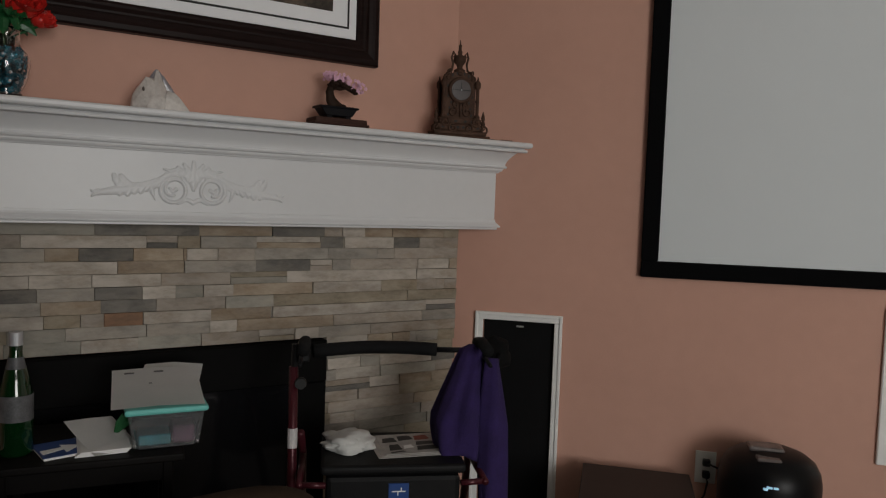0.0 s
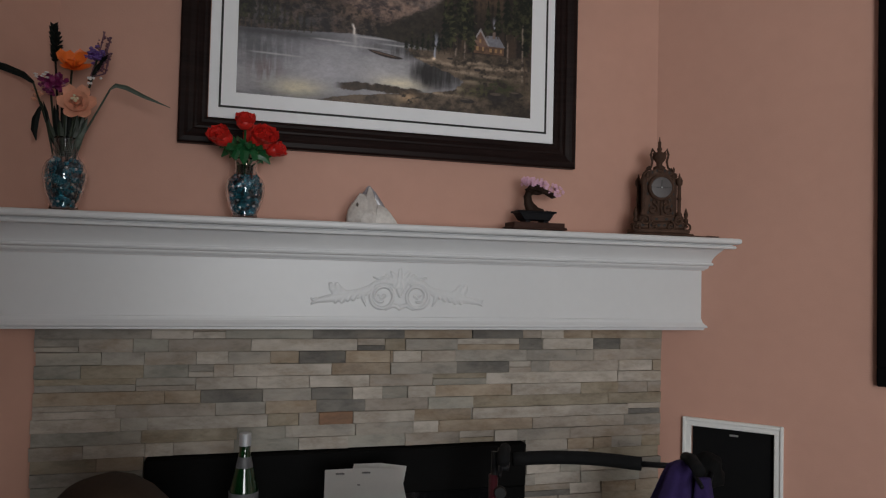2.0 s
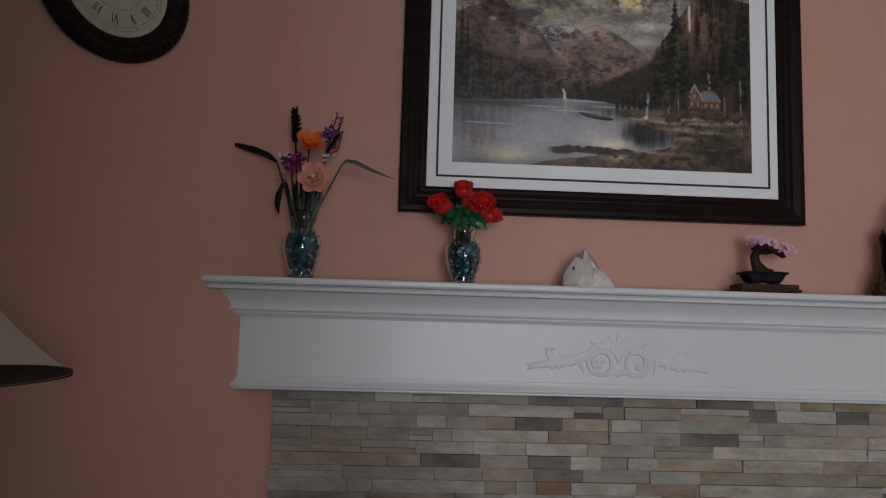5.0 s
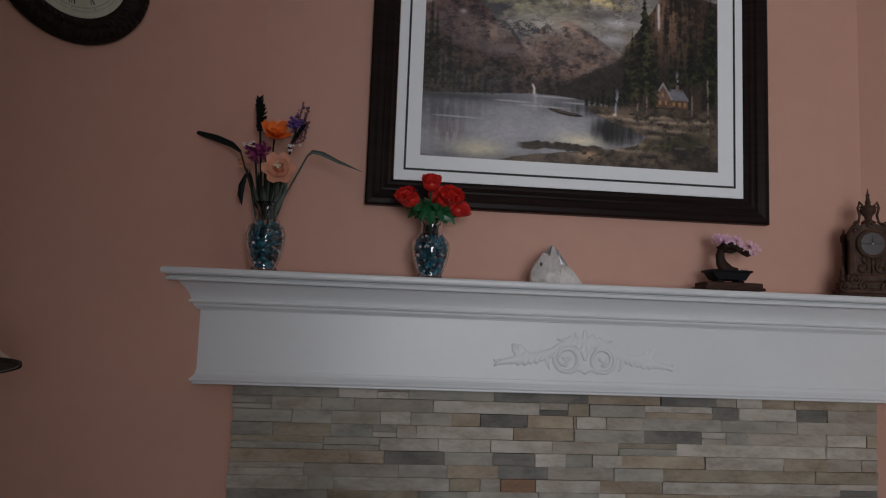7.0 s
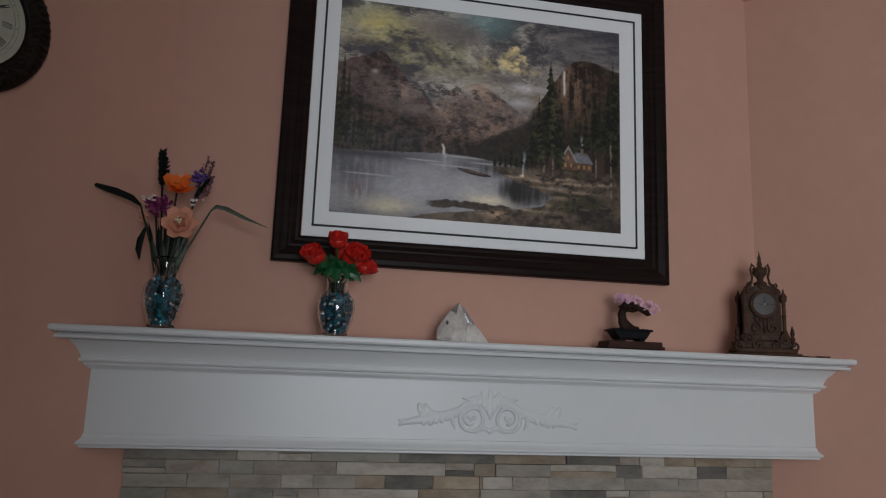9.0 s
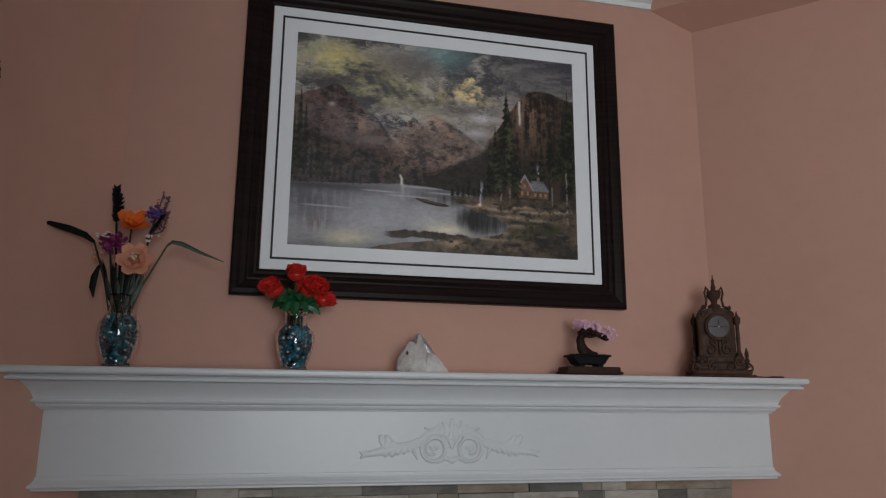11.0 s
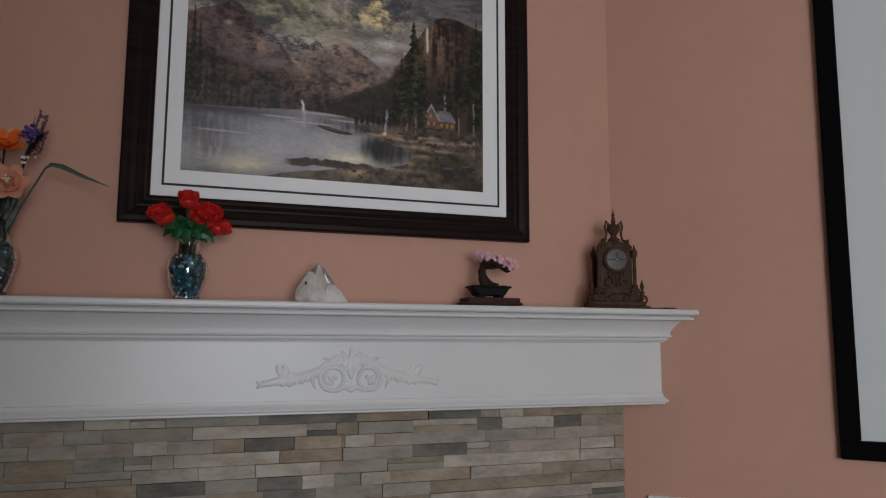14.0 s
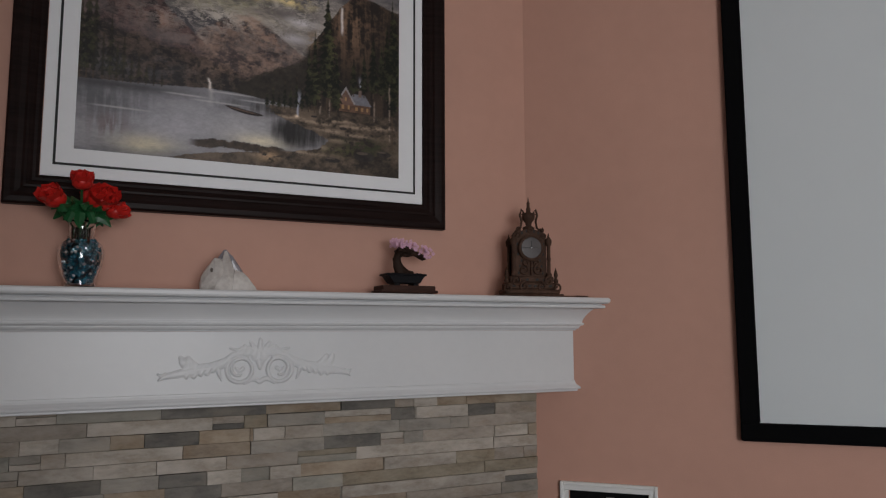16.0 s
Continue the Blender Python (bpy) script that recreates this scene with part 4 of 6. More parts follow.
M_GGLASS = mat("green_bottle_glass", (0.0022, 0.022, 0.0055), 0.12, var=0.15, scale=20, coat=0.8)
M_LABEL = mat("pale_label", (0.10, 0.10, 0.105), 0.5, var=0.5, scale=40)
M_CAP = mat("silver_cap", (0.55, 0.56, 0.58), 0.35, metal=0.5)
M_FOAM = mat("black_foam", (0.006, 0.006, 0.0065), 0.85, spec=0.25, var=0.2, scale=60, bump=0.3, bscale=300)
M_MAROON = mat("maroon_steel_tube", (0.070, 0.012, 0.018), 0.3, metal=0.3, var=0.15, scale=20)
M_VINYL = mat("black_vinyl", (0.005, 0.005, 0.0055), 0.6, spec=0.25, var=0.2, scale=14, bump=0.2, bscale=160)
M_TUBEBLK = mat("black_steel", (0.008, 0.008, 0.009), 0.4, spec=0.3)
M_STICK = mat("white_sticker", (0.58, 0.55, 0.55), 0.5, var=0.1, scale=60)
M_CLOTHP = mat("purple_fleece", (0.026, 0.013, 0.080), 0.95, var=0.25, scale=18, bump=0.5, bscale=250)
M_TISSUE = mat("white_crumpled_cloth", (0.60, 0.60, 0.58), 0.9, var=0.06, scale=30, bump=0.3, bscale=80)
M_NEWS = mat("grey_newsprint", (0.42, 0.40, 0.38), 0.8, var=0.2, scale=30)
M_NEWSD = mat("dark_photo_print", (0.035, 0.033, 0.032), 0.6, var=0.5, scale=60)
M_NEWSR = mat("red_photo_print", (0.26, 0.06, 0.04), 0.6, var=0.4, scale=60)
M_GLOSSB = mat("gloss_black_plastic", (0.004, 0.004, 0.0045), 0.38, var=0.1, scale=10, spec=0.22)
M_SMOKE = mat("smoky_clear_plastic", (0.13, 0.11, 0.105), 0.15, var=0.3, scale=30)
M_DISPLAY = mat("lit_display", (0.35, 0.62, 0.85), 0.3, emit=0.6)
M_WPLATE = mat("white_outlet_plastic", (0.70, 0.70, 0.67), 0.35, var=0.03, scale=20)
M_RUBBER = mat("black_rubber", (0.010, 0.010, 0.010), 0.6)

SHELF = 1.5265


def petal(bm, c, direction, up, length, width, curl, n=4):
    """A cupped petal patch from its root."""
    d, u = Vector(direction).normalized(), Vector(up).normalized()
    s = d.cross(u).normalized()
    rows = []
    for i in range(n + 1):
        k = i / n
        w = width * (0.35 + 0.65 * math.sin(math.pi * (0.10 + 0.62 * k))) * (1 - 0.35 * max(0, k - 0.7) / 0.3)
        r = []
        for j in (-1, -0.5, 0, 0.5, 1):
            lift = curl * length * (k * k) + 0.25 * width * j * j
            r.append(bm.verts.new(Vector(c) + d * (length * k) + s * (w * j) + u * lift))
        rows.append(r)
    for a, b in zip(rows, rows[1:]):
        for j in range(4):
            bm.faces.new((a[j], a[j + 1], b[j + 1], b[j]))


def bloom(bm, c, r, facing, rng, layers=((5, 62, 0.95), (5, 42, 0.92), (4, 24, 0.85), (3, 10, 0.75)), curl=0.55):
    f = Vector(facing).normalized()
    a = f.cross(Vector((0.2, 0.1, 1.0))).normalized()
    b = f.cross(a)
    for cnt, tilt, ln in layers:
        off = rng.uniform(0, 6.28)
        for i in range(cnt):
            t = off + 2 * math.pi * i / cnt
            rad = a * math.cos(t) + b * math.sin(t)
            ti = radians(tilt)
            d = rad * math.sin(ti) + f * math.cos(ti)
            u = f * math.sin(ti) - rad * math.cos(ti)
            petal(bm, Vector(c) - f * r * 0.35, d, u, r * ln * 1.15, r * 0.55, curl)


def blade(bm, pts, w):
    """A long folded leaf along points."""
    pts = [Vector(p) for p in pts]
    n = len(pts)
    rows = []
    for i, p in enumerate(pts):
        d = (pts[min(i + 1, n - 1)] - pts[max(i - 1, 0)]).normalized()
        s = d.cross(Vector((0, -1, 0.2)))
        s.normalize()
        k = i / (n - 1)
        ww = w * max(0.08, math.sin(math.pi * (0.1 + 0.88 * k)) ** 0.8)
        rows.append([bm.verts.new(p + s * ww), bm.verts.new(p + Vector((0, -0.35 * ww, 0))), bm.verts.new(p - s * ww), bm.verts.new(p + Vector((0, 0.35 * ww, 0)))])
    for a, b in zip(rows, rows[1:]):
        for j in range(4):
            bm.faces.new((a[j], a[(j + 1) % 4], b[(j + 1) % 4], b[j]))
    bm.faces.new(rows[0][::-1])
    bm.faces.new(rows[-1])


def vase(x, y, label, sc, hs, fill, rng):
    v = thing("vase", pose(x, y, SHELF), label, "vase")
    outer = [(0.036, 0.0), (0.038, 0.004), (0.035, 0.012), (0.043, 0.030), (0.052, 0.056), (0.057, 0.082), (0.0565, 0.100), (0.050, 0.116), (0.038, 0.127), (0.0325, 0.138), (0.031, 0.155), (0.0335, 0.170), (0.037, 0.178)]
    outer = [(r * sc, h * hs) for r, h in outer]
    inner = [(max(0.004, r - 0.003), max(0.006, h)) for r, h in outer][::-1]
    part("glass_body", lathe(outer + inner, 32), M_VGLASS, v, "clear glass", smooth=True)
    top = fill * hs
    # solid core, coloured dark to give the shaded gaps behind the pebbles
    core = [(r - 0.0150, max(h, 0.010)) for r, h in outer if h <= top]
    part("gap_shade_core", lathe(core, 20), M_TEALD, v, "teal glass pebbles with dark gaps", smooth=True)
    bm, bd = bmesh.new(), bmesh.new()
    for i in range(300):
        h = rng.uniform(0.012, top)
        k = next(j for j in range(len(outer) - 1) if outer[j + 1][1] >= h)
        (r0, h0), (r1, h1) = outer[k], outer[k + 1]
        r = r0 + (r1 - r0) * (h - h0) / (h1 - h0) - 0.0090
        a = rng.uniform(0, 6.283)
        if i % 7 == 0:
            ball(bd, (math.cos(a) * (r + 0.0028), math.sin(a) * (r + 0.0028), h), rng.uniform(0.0036, 0.0050), 1)
        else:
            n0 = len(bm.verts)
            ball(bm, (0, 0, 0), rng.uniform(0.0065, 0.0100), 1, (1, 0.45, rng.uniform(0.6, 1.1)))
            bm.verts.ensure_lookup_table()
            turn = Matrix.Translation((math.cos(a) * r, math.sin(a) * r, h)) @ Matrix.Rotation(a + 1.57, 4, "Z") @ Matrix.Rotation(rng.uniform(-1.2, 1.2), 4, "Y") @ Matrix.Rotation(rng.uniform(-0.5, 0.5), 4, "X")
            for q in bm.verts[n0:]:
                q.co = turn @ q.co
    tagged(part("glass_pebbles", bm, M_TEAL, v, "teal glass pebbles with dark gaps"), kind="stuff")
    tagged(part("silver_beads", bd, M_BEAD, v, "small silver beads", smooth=True), kind="stuff")
    return v


frng = random.Random(21)
# roses
RX0, RY0 = 0.464, 2.165
v = vase(RX0, RY0, "clear glass vase with teal pebbles on the mantel", 1.0, 1.0, 0.124, frng)
roses = thing("rose_bouquet", pose(RX0 - 0.004, RY0, SHELF + 0.089), "bunch of red toy brick roses with green leaves in a vase", "flowers")
BL = [((-0.002, 0.0, 0.196), 0.032, (0, -0.6, 0.9)), ((-0.066, -0.01, 0.145), 0.037, (-0.5, -0.7, 0.6)), ((0.046, -0.02, 0.146), 0.043, (0.3, -0.9, 0.5)), ((0.084, 0.01, 0.122), 0.030, (0.9, -0.4, 0.3)), ((0.02, 0.04, 0.165), 0.033, (0.1, 0.5, 0.8))]
for c, r, fdir in BL:
    bm = bmesh.new()
    bloom(bm, c, r * 1.28, fdir, frng)
    ball(bm, c, r * 0.8, 2)
    for q in bm.verts:
        q.co.x, q.co.z = c[0] + (q.co.x - c[0]) * 1.06, c[2] + (q.co.z - c[2]) * 0.86
    part("bloom", bm, M_ROSE, roses, "red rose bloom", smooth=True)
    bm = tube([(c[0] * 0.12, c[1] * 0.2, -0.06), (c[0] * 0.25, c[1] * 0.3, 0.07), (c[0] * 0.95, c[1], c[2] - r * 0.5)], 0.0035, 7)
    part("stem", bm, M_LEAF, roses, smooth=True)
for i in range(17):
    a = i / 17 * 6.283 + frng.uniform(-0.2, 0.2)
    c = Vector((0.022 * math.cos(a), 0.022 * math.sin(a), frng.uniform(0.098, 0.128)))
    bm = bmesh.new()
    tip = Vector((math.cos(a) * 0.052, math.sin(a) * 0.052, frng.uniform(-0.032, 0.03)))
    blade(bm, [c, c + tip * 0.35 + Vector((0, 0, 0.012)), c + tip * 0.7 + Vector((0, 0, 0.012)), c + tip], 0.014)
    part("leaf", bm, M_LEAF, roses)

for i in range(6):
    a = i / 6 * 6.283
    part("stem", tube([(0.016 * math.cos(a), 0.016 * math.sin(a), -0.03), (0.019 * math.cos(a), 0.019 * math.sin(a), 0.07)], 0.006, 7), M_DLEAF, roses, smooth=True)

for x1, z1, w in ((-0.004, 0.066, 0.014), (0.030, 0.080, 0.010), (-0.032, 0.084, 0.011)):
    bm = bmesh.new()
    blade(bm, [(x1 * 0.3, -0.028, 0.122), (x1 * 0.7, -0.040, 0.108), (x1, -0.044, 0.082), (x1 * 1.1, -0.042, z1)], w)
    part("leaf", bm, M_LEAF, roses)

# mixed bouquet
FX0, FY0 = -0.024, 2.165
v = vase(FX0, FY0, "clear glass vase with teal pebbles near the mantel's end", 1.0, 1.14, 0.124, frng)
mixed = thing("mixed_bouquet", pose(FX0, FY0, SHELF), "tall mixed toy brick flower bouquet in orange, purple and peach", "flowers")


def stem(pts, r=0.003, m=M_DLEAF):
    part("stem", tube(pts, r, 7), m, mixed, smooth=True)


stem([(0, 0, 0.05), (-0.02, 0, 0.22), (-0.038, 0, 0.46)], 0.003, M_BLADE)
bm = bmesh.new()
for k in range(70):
    t = k / 69
    r = 0.012 * (0.6 + 0.9 * math.sin(math.pi * min(1, t * 0.8 + 0.12)))
    a = k * 2.4
    c = Vector((-0.038 + 0.004 * math.sin(5 * t), 0, 0.415 + 0.098 * t))
    d = Vector((r * math.cos(a), r * math.sin(a), frng.uniform(0.008, 0.018)))
    blade(bm, [c, c + d * 0.6, c + d], 0.0042)
part("dark_plume", bm, M_BLADE, mixed, "black-green seed head")
stem([(0.005, 0, 0.06), (0.0, 0, 0.25), (0.008, 0, 0.41)])
bm = bmesh.new()
bloom(bm, (0.013, -0.012, 0.413), 0.036, (0.15, -0.8, 0.6), frng, layers=((4, 80, 1.25), (4, 62, 1.0), (3, 25, 0.5)), curl=0.35)
part("orange_bloom", bm, M_ORANGE, mixed, "orange poppy bloom", smooth=True)
stem([(0.01, 0, 0.06), (0.04, 0, 0.28), (0.072, 0, 0.44)])
bm = bmesh.new()
for i in range(60):
    ball(bm, (0.066 + frng.gauss(0, 0.011), frng.gauss(0, 0.010), 0.446 + frng.gauss(0, 0.010)), frng.uniform(0.004, 0.008), 1, (1.2, 1, 0.7))
part("purple_bloom", bm, M_PURPLE, mixed, "purple flower cluster")
for dx, z1 in ((0.088, 0.515), (0.104, 0.500), (0.098, 0.47), (0.105, 0.455)):
    bm = tube([(0.055, 0, 0.38), (dx - 0.012, 0, z1 - 0.06), (dx, 0, z1)], 0.0022, 6)
    for k in range(14):
        ball(bm, (dx - 0.0012 * k + frng.uniform(-0.006, 0.006), frng.uniform(-0.006, 0.006), z1 - 0.0045 * k), frng.uniform(0.003, 0.0055), 1, (1, 1, 0.7))
    part("lavender_sprig", bm, M_LILAC, mixed, "dusty plum sprig")
bm = bmesh.new()
for i in range(14):
    t = i / 14
    blade(bm, [(0.05 + 0.03 * t, 0, 0.37 + 0.06 * t), (0.06 + 0.035 * t, frng.uniform(-0.01, 0.01), 0.385 + 0.06 * t), (0.062 + 0.05 * t, frng.uniform(-0.02, 0.02), 0.40 + 0.06 * t)], 0.006)
part("sprig_leaf", bm, M_BLADE, mixed)
stem([(-0.01, 0, 0.06), (-0.03, 0, 0.22), (-0.045, 0, 0.34)])
bm = bmesh.new()
for i in range(70):
    c = Vector((-0.040 + frng.gauss(0, 0.014), -0.008 + frng.gauss(0, 0.012), 0.350 + frng.gauss(0, 0.013)))
    d = Vector((frng.gauss(0, 1), frng.gauss(-0.4, 1), frng.gauss(0.2, 1))).normalized() * 0.017
    blade(bm, [c, c + d * 0.5, c + d], 0.0075)
part("magenta_bloom", bm, M_MAGENTA, mixed, "magenta flower cluster")
bm = bmesh.new()
for i in range(9):
    ball(bm, (-0.060 + frng.gauss(0, 0.014), -0.025, 0.368 + frng.gauss(0, 0.006)), 0.005, 1, (1.4, 1, 0.6))
for i in range(7):
    ball(bm, (0.060 + frng.gauss(0, 0.012), -0.02, 0.365 + frng.gauss(0, 0.010)), 0.0042, 1)
part("white_blossom", bm, M_BLOOMW, mixed, "tiny white blossoms")
stem([(0.01, 0, 0.06), (0.03, -0.01, 0.25), (0.058, -0.015, 0.36)], 0.0022)
stem([(0.0, 0, 0.06), (0.012, -0.02, 0.2), (0.026, -0.03, 0.29)])
bm = bmesh.new()
bloom(bm, (0.030, -0.035, 0.300), 0.036, (0.1, -1, 0.15), frng, layers=((6, 84, 1.25), (6, 66, 0.95), (5, 40, 0.7)), curl=0.3)
part("peach_bloom", bm, M_PEACH, mixed, "peach coloured bloom", smooth=True)
bm = bmesh.new()
for i in range(8):
    ball(bm, (0.028 + frng.gauss(0, 0.006), -0.055, 0.307 + frng.gauss(0, 0.006)), 0.004, 1)
part("bloom_centre", bm, mat("cream_bloom_centre", (0.72, 0.62, 0.42), 0.4), mixed)
bm = bmesh.new()
for i in range(7):
    ball(bm, (-0.082 + frng.gauss(0, 0.009), 0.01, 0.315 + frng.gauss(0, 0.008)), 0.008, 1, (1, 1, 0.6))
part("peach_bud", bm, M_PEACH, mixed, "small peach buds")
bm = bmesh.new()
blade(bm, [(-0.088, 0, 0.352), (-0.115, 0, 0.372), (-0.16, 0, 0.388), (-0.20, 0, 0.398), (-0.245, 0, 0.410)], 0.011)
part("long_leaf", bm, M_BLADE, mixed, "long black-green leaf")
stem([(-0.015, 0, 0.08), (-0.05, 0, 0.24), (-0.088, 0, 0.352)], 0.0028)
bm = bmesh.new()
blade(bm, [(0.108, 0, 0.352), (0.122, 0, 0.364), (0.15, 0, 0.360), (0.20, 0, 0.338), (0.272, 0, 0.312)], 0.0075)
part("long_leaf", bm, M_GLEAF, mixed, "drooping grey-green leaf")
stem([(0.005, 0, 0.08), (0.045, 0, 0.22), (0.108, 0, 0.352)], 0.0028, M_GLEAF)
bm = bmesh.new()
blade(bm, [(-0.066, -0.01, 0.285), (-0.076, -0.012, 0.25), (-0.078, -0.014, 0.22), (-0.072, -0.015, 0.19)], 0.010)
part("hanging_leaf", bm, M_BLADE, mixed)
stem([(-0.01, 0, 0.06), (-0.035, 0, 0.22), (-0.066, -0.01, 0.30)], 0.0028)
for x1, z1, w, mm in ((0.028, 0.27, 0.013, M_DLEAF), (0.055, 0.262, 0.010, M_GLEAF), (0.0, 0.30, 0.007, M_DLEAF), (-0.03, 0.29, 0.008, M_BLADE), (0.04, 0.235, 0.011, M_GLEAF), (-0.045, 0.255, 0.009, M_DLEAF), (0.012, 0.31, 0.009, M_BLADE), (-0.015, 0.25, 0.011, M_DLEAF), (0.06, 0.33, 0.006, M_BLADE), (0.030, 0.25, 0.016, M_DLEAF), (-0.058, 0.30, 0.005, M_BLADE), (0.048, 0.29, 0.008, M_DLEAF), (-0.012, 0.33, 0.005, M_BLADE)):
    bm = bmesh.new()
    blade(bm, [(x1 * 0.2, -0.01, 0.15), (x1 * 0.55, -0.016, 0.195), (x1 * 0.85, -0.018, z1 - 0.03), (x1, -0.018, z1)], w)
    part("leaf", bm, mm, mixed)

# quartz
M_QUARTZD = mat("smoky_quartz", (0.40, 0.375, 0.40), 0.2, var=0.4, scale=18, dark=(0.20, 0.185, 0.21), bump=0.4, bscale=30, trans=0.25)
qx = thing("quartz_crystal", pose(0.856, 2.20, SHELF), "rough white quartz crystal point standing on the mantel", "crystal")


def shard(name, pts, m, label=""):
    bm = bmesh.new()
    for p in pts:
        bm.verts.new(p)
    bmesh.ops.convex_hull(bm, input=bm.verts)
    bmesh.ops.bevel(bm, geom=bm.edges[:], offset=0.0022, segments=1, affect="EDGES")
    return part(name, bm, m, qx, label)


shard("crystal_back", ((-0.055, 0.035, 0), (0.060, 0.035, 0), (-0.045, 0.02, 0.080), (-0.017, 0.0, 0.124), (-0.009, 0.004, 0.126), (0.012, 0.004, 0.104), (0.030, 0.010, 0.078), (0.044, 0.008, 0.056), (0.058, 0.005, 0.030), (-0.05, -0.01, 0), (0.05, -0.01, 0)), M_QUARTZD, "smoky translucent back")
shard("crystal_point", ((-0.046, -0.030, 0), (0.030, -0.036, 0), (-0.036, -0.036, 0.036), (-0.022, -0.020, 0.100), (-0.013, -0.010, 0.130), (-0.004, -0.014, 0.108), (0.008, -0.026, 0.060), (0.016, -0.022, 0.056), (0.020, 0.012, 0), (-0.03, 0.012, 0), (-0.008, -0.044, 0.030)), M_QUARTZ)
shard("crystal_point", ((0.002, -0.040, 0), (0.080, -0.032, 0), (0.006, -0.040, 0.046), (0.014, -0.026, 0.064), (0.040, -0.026, 0.054), (0.056, -0.028, 0.036), (0.074, -0.026, 0.010), (0.060, 0.012, 0), (0.010, 0.010, 0.05)), M_QUARTZ)
shard("crystal_point", ((0.0, -0.006, 0.05), (0.034, -0.010, 0.05), (0.004, -0.008, 0.100), (0.012, -0.006, 0.098), (0.030, -0.006, 0.070), (0.02, 0.015, 0.05)), M_QUARTZD)
bm = bmesh.new()
ball(bm, (0, 0, 0), 1.0, 2)
for q in bm.verts:
    k = 1 + 0.22 * noise.noise(q.co * 1.7 + Vector((3, 1, 5))) + 0.05 * noise.noise(q.co * 6)
    q.co = Vector((-0.044 + 0.038 * q.co.x * k + 0.020 * q.co.z, -0.008 + 0.034 * q.co.y * k, max(0.0005, 0.042 + 0.056 * q.co.z * k)))
part("crystal_lobe", bm, M_QUARTZ, qx, "rounded weathered white lobe")
# dark brown bead on the surface stands for the shade inside a hole
bm = bmesh.new()
ball(bm, (-0.055, -0.0400, 0.058), 0.0070, 2, (0.55, 0.30, 0.95))
part("cavity", bm, M_HOLEQ, qx, "small brown bead standing for the dark of a cavity", smooth=True)

# bonsai
bo = thing("bonsai", pose(1.410, 2.19, SHELF) @ Matrix.Diagonal((0.88, 0.88, 1, 1)), "small toy brick bonsai with pink blossom in a black pot", "bonsai")
part("stand", boxes((-0.104, 0.104, -0.05, 0.05, 0.008, 0.028), bevel=0.004, seg=2), M_STAND, bo, "red-brown slatted stand")
for sx in (-0.095, 0.06):
    part("stand_foot", boxes((sx, sx + 0.035, -0.045, 0.045, 0.0, 0.010), bevel=0.002), M_STAND, bo)
part("stand_lip", boxes((-0.112, 0.112, -0.055, 0.055, 0.004, 0.013), bevel=0.003), M_STAND, bo)
bm = prism([(-0.056, 0.036), (0.048, 0.036), (0.070, 0.064), (-0.080, 0.064)], -0.035, 0.035)
bmesh.ops.bevel(bm, geom=bm.edges[:], offset=0.002, segments=1, affect="EDGES")
box(bm, -0.085, 0.074, -0.039, 0.039, 0.060, 0.067, bevel=0.002)
part("pot", bm, M_POT, bo, "black rectangular pot")
for sx in (-0.05, 0.025):
    part("pot_foot", boxes((sx, sx + 0.02, -0.028, 0.028, 0.028, 0.037)), M_POT, bo)
bm = bmesh.new()
for i in range(40):
    ball(bm, (frng.uniform(-0.07, 0.06), frng.uniform(-0.028, 0.028), 0.066), 0.005, 1)
part("soil", bm, M_BARK, bo)
bm = tube([(0.0, 0, 0.062), (-0.018, 0, 0.075), (-0.028, 0, 0.095), (-0.032, 0, 0.115), (-0.025, 0, 0.135), (-0.015, 0, 0.148)], 0.022, 10, taper=0.55)
tube([(0.03, 0, 0.066), (0.005, -0.006, 0.070), (-0.015, -0.005, 0.085)], 0.012, 8, bm)
tube([(-0.025, 0, 0.135), (0.010, 0, 0.132), (0.035, 0, 0.138), (0.060, 0, 0.128), (0.075, 0, 0.122)], 0.010, 8, bm)
tube([(-0.022, 0, 0.13), (0.000, -0.01, 0.150), (0.02, -0.012, 0.140)], 0.012, 8, bm)
part("trunk", bm, M_BARK, bo, "bent dark brown trunk", smooth=True)
bm = bmesh.new()
for i in range(16):
    ball(bm, (frng.uniform(-0.03, 0.03), frng.uniform(-0.035, 0.035), frng.uniform(0.132, 0.152)), 0.010, 1, (1.3, 1.3, 0.6))
part("branch_pad", bm, M_BARK, bo)
bm = bmesh.new()
for i in range(7):
    ball(bm, (frng.uniform(0.055, 0.085), frng.uniform(-0.02, 0.02), frng.uniform(0.120, 0.135)), 0.008, 1, (1.3, 1.3, 0.6))
part("branch_pad", bm, M_BARK, bo)
bm = bmesh.new()
for i in range(78):
    if i < 50:
        c = (frng.uniform(-0.05, 0.045), frng.uniform(-0.045, 0.04), 0.160 + frng.uniform(-0.004, 0.024) - 0.10 * 0.0)
        c = (c[0], c[1], c[2] - 0.25 * (c[0] + 0.05) * 0.6)
    else:
        c = (frng.uniform(0.05, 0.112), frng.uniform(-0.03, 0.03), 0.142 + frng.uniform(-0.016, 0.018))
    r = frng.uniform(0.003, 0.0048)
    for k in range(5):
        a = 6.283 * k / 5
        ball(bm, (c[0] + r * math.cos(a), c[1] - 0.002, c[2] + r * math.sin(a)), r * 0.8, 1, (1, 0.5, 1))
part("blossom", bm, M_PINK, bo, "pink blossom")

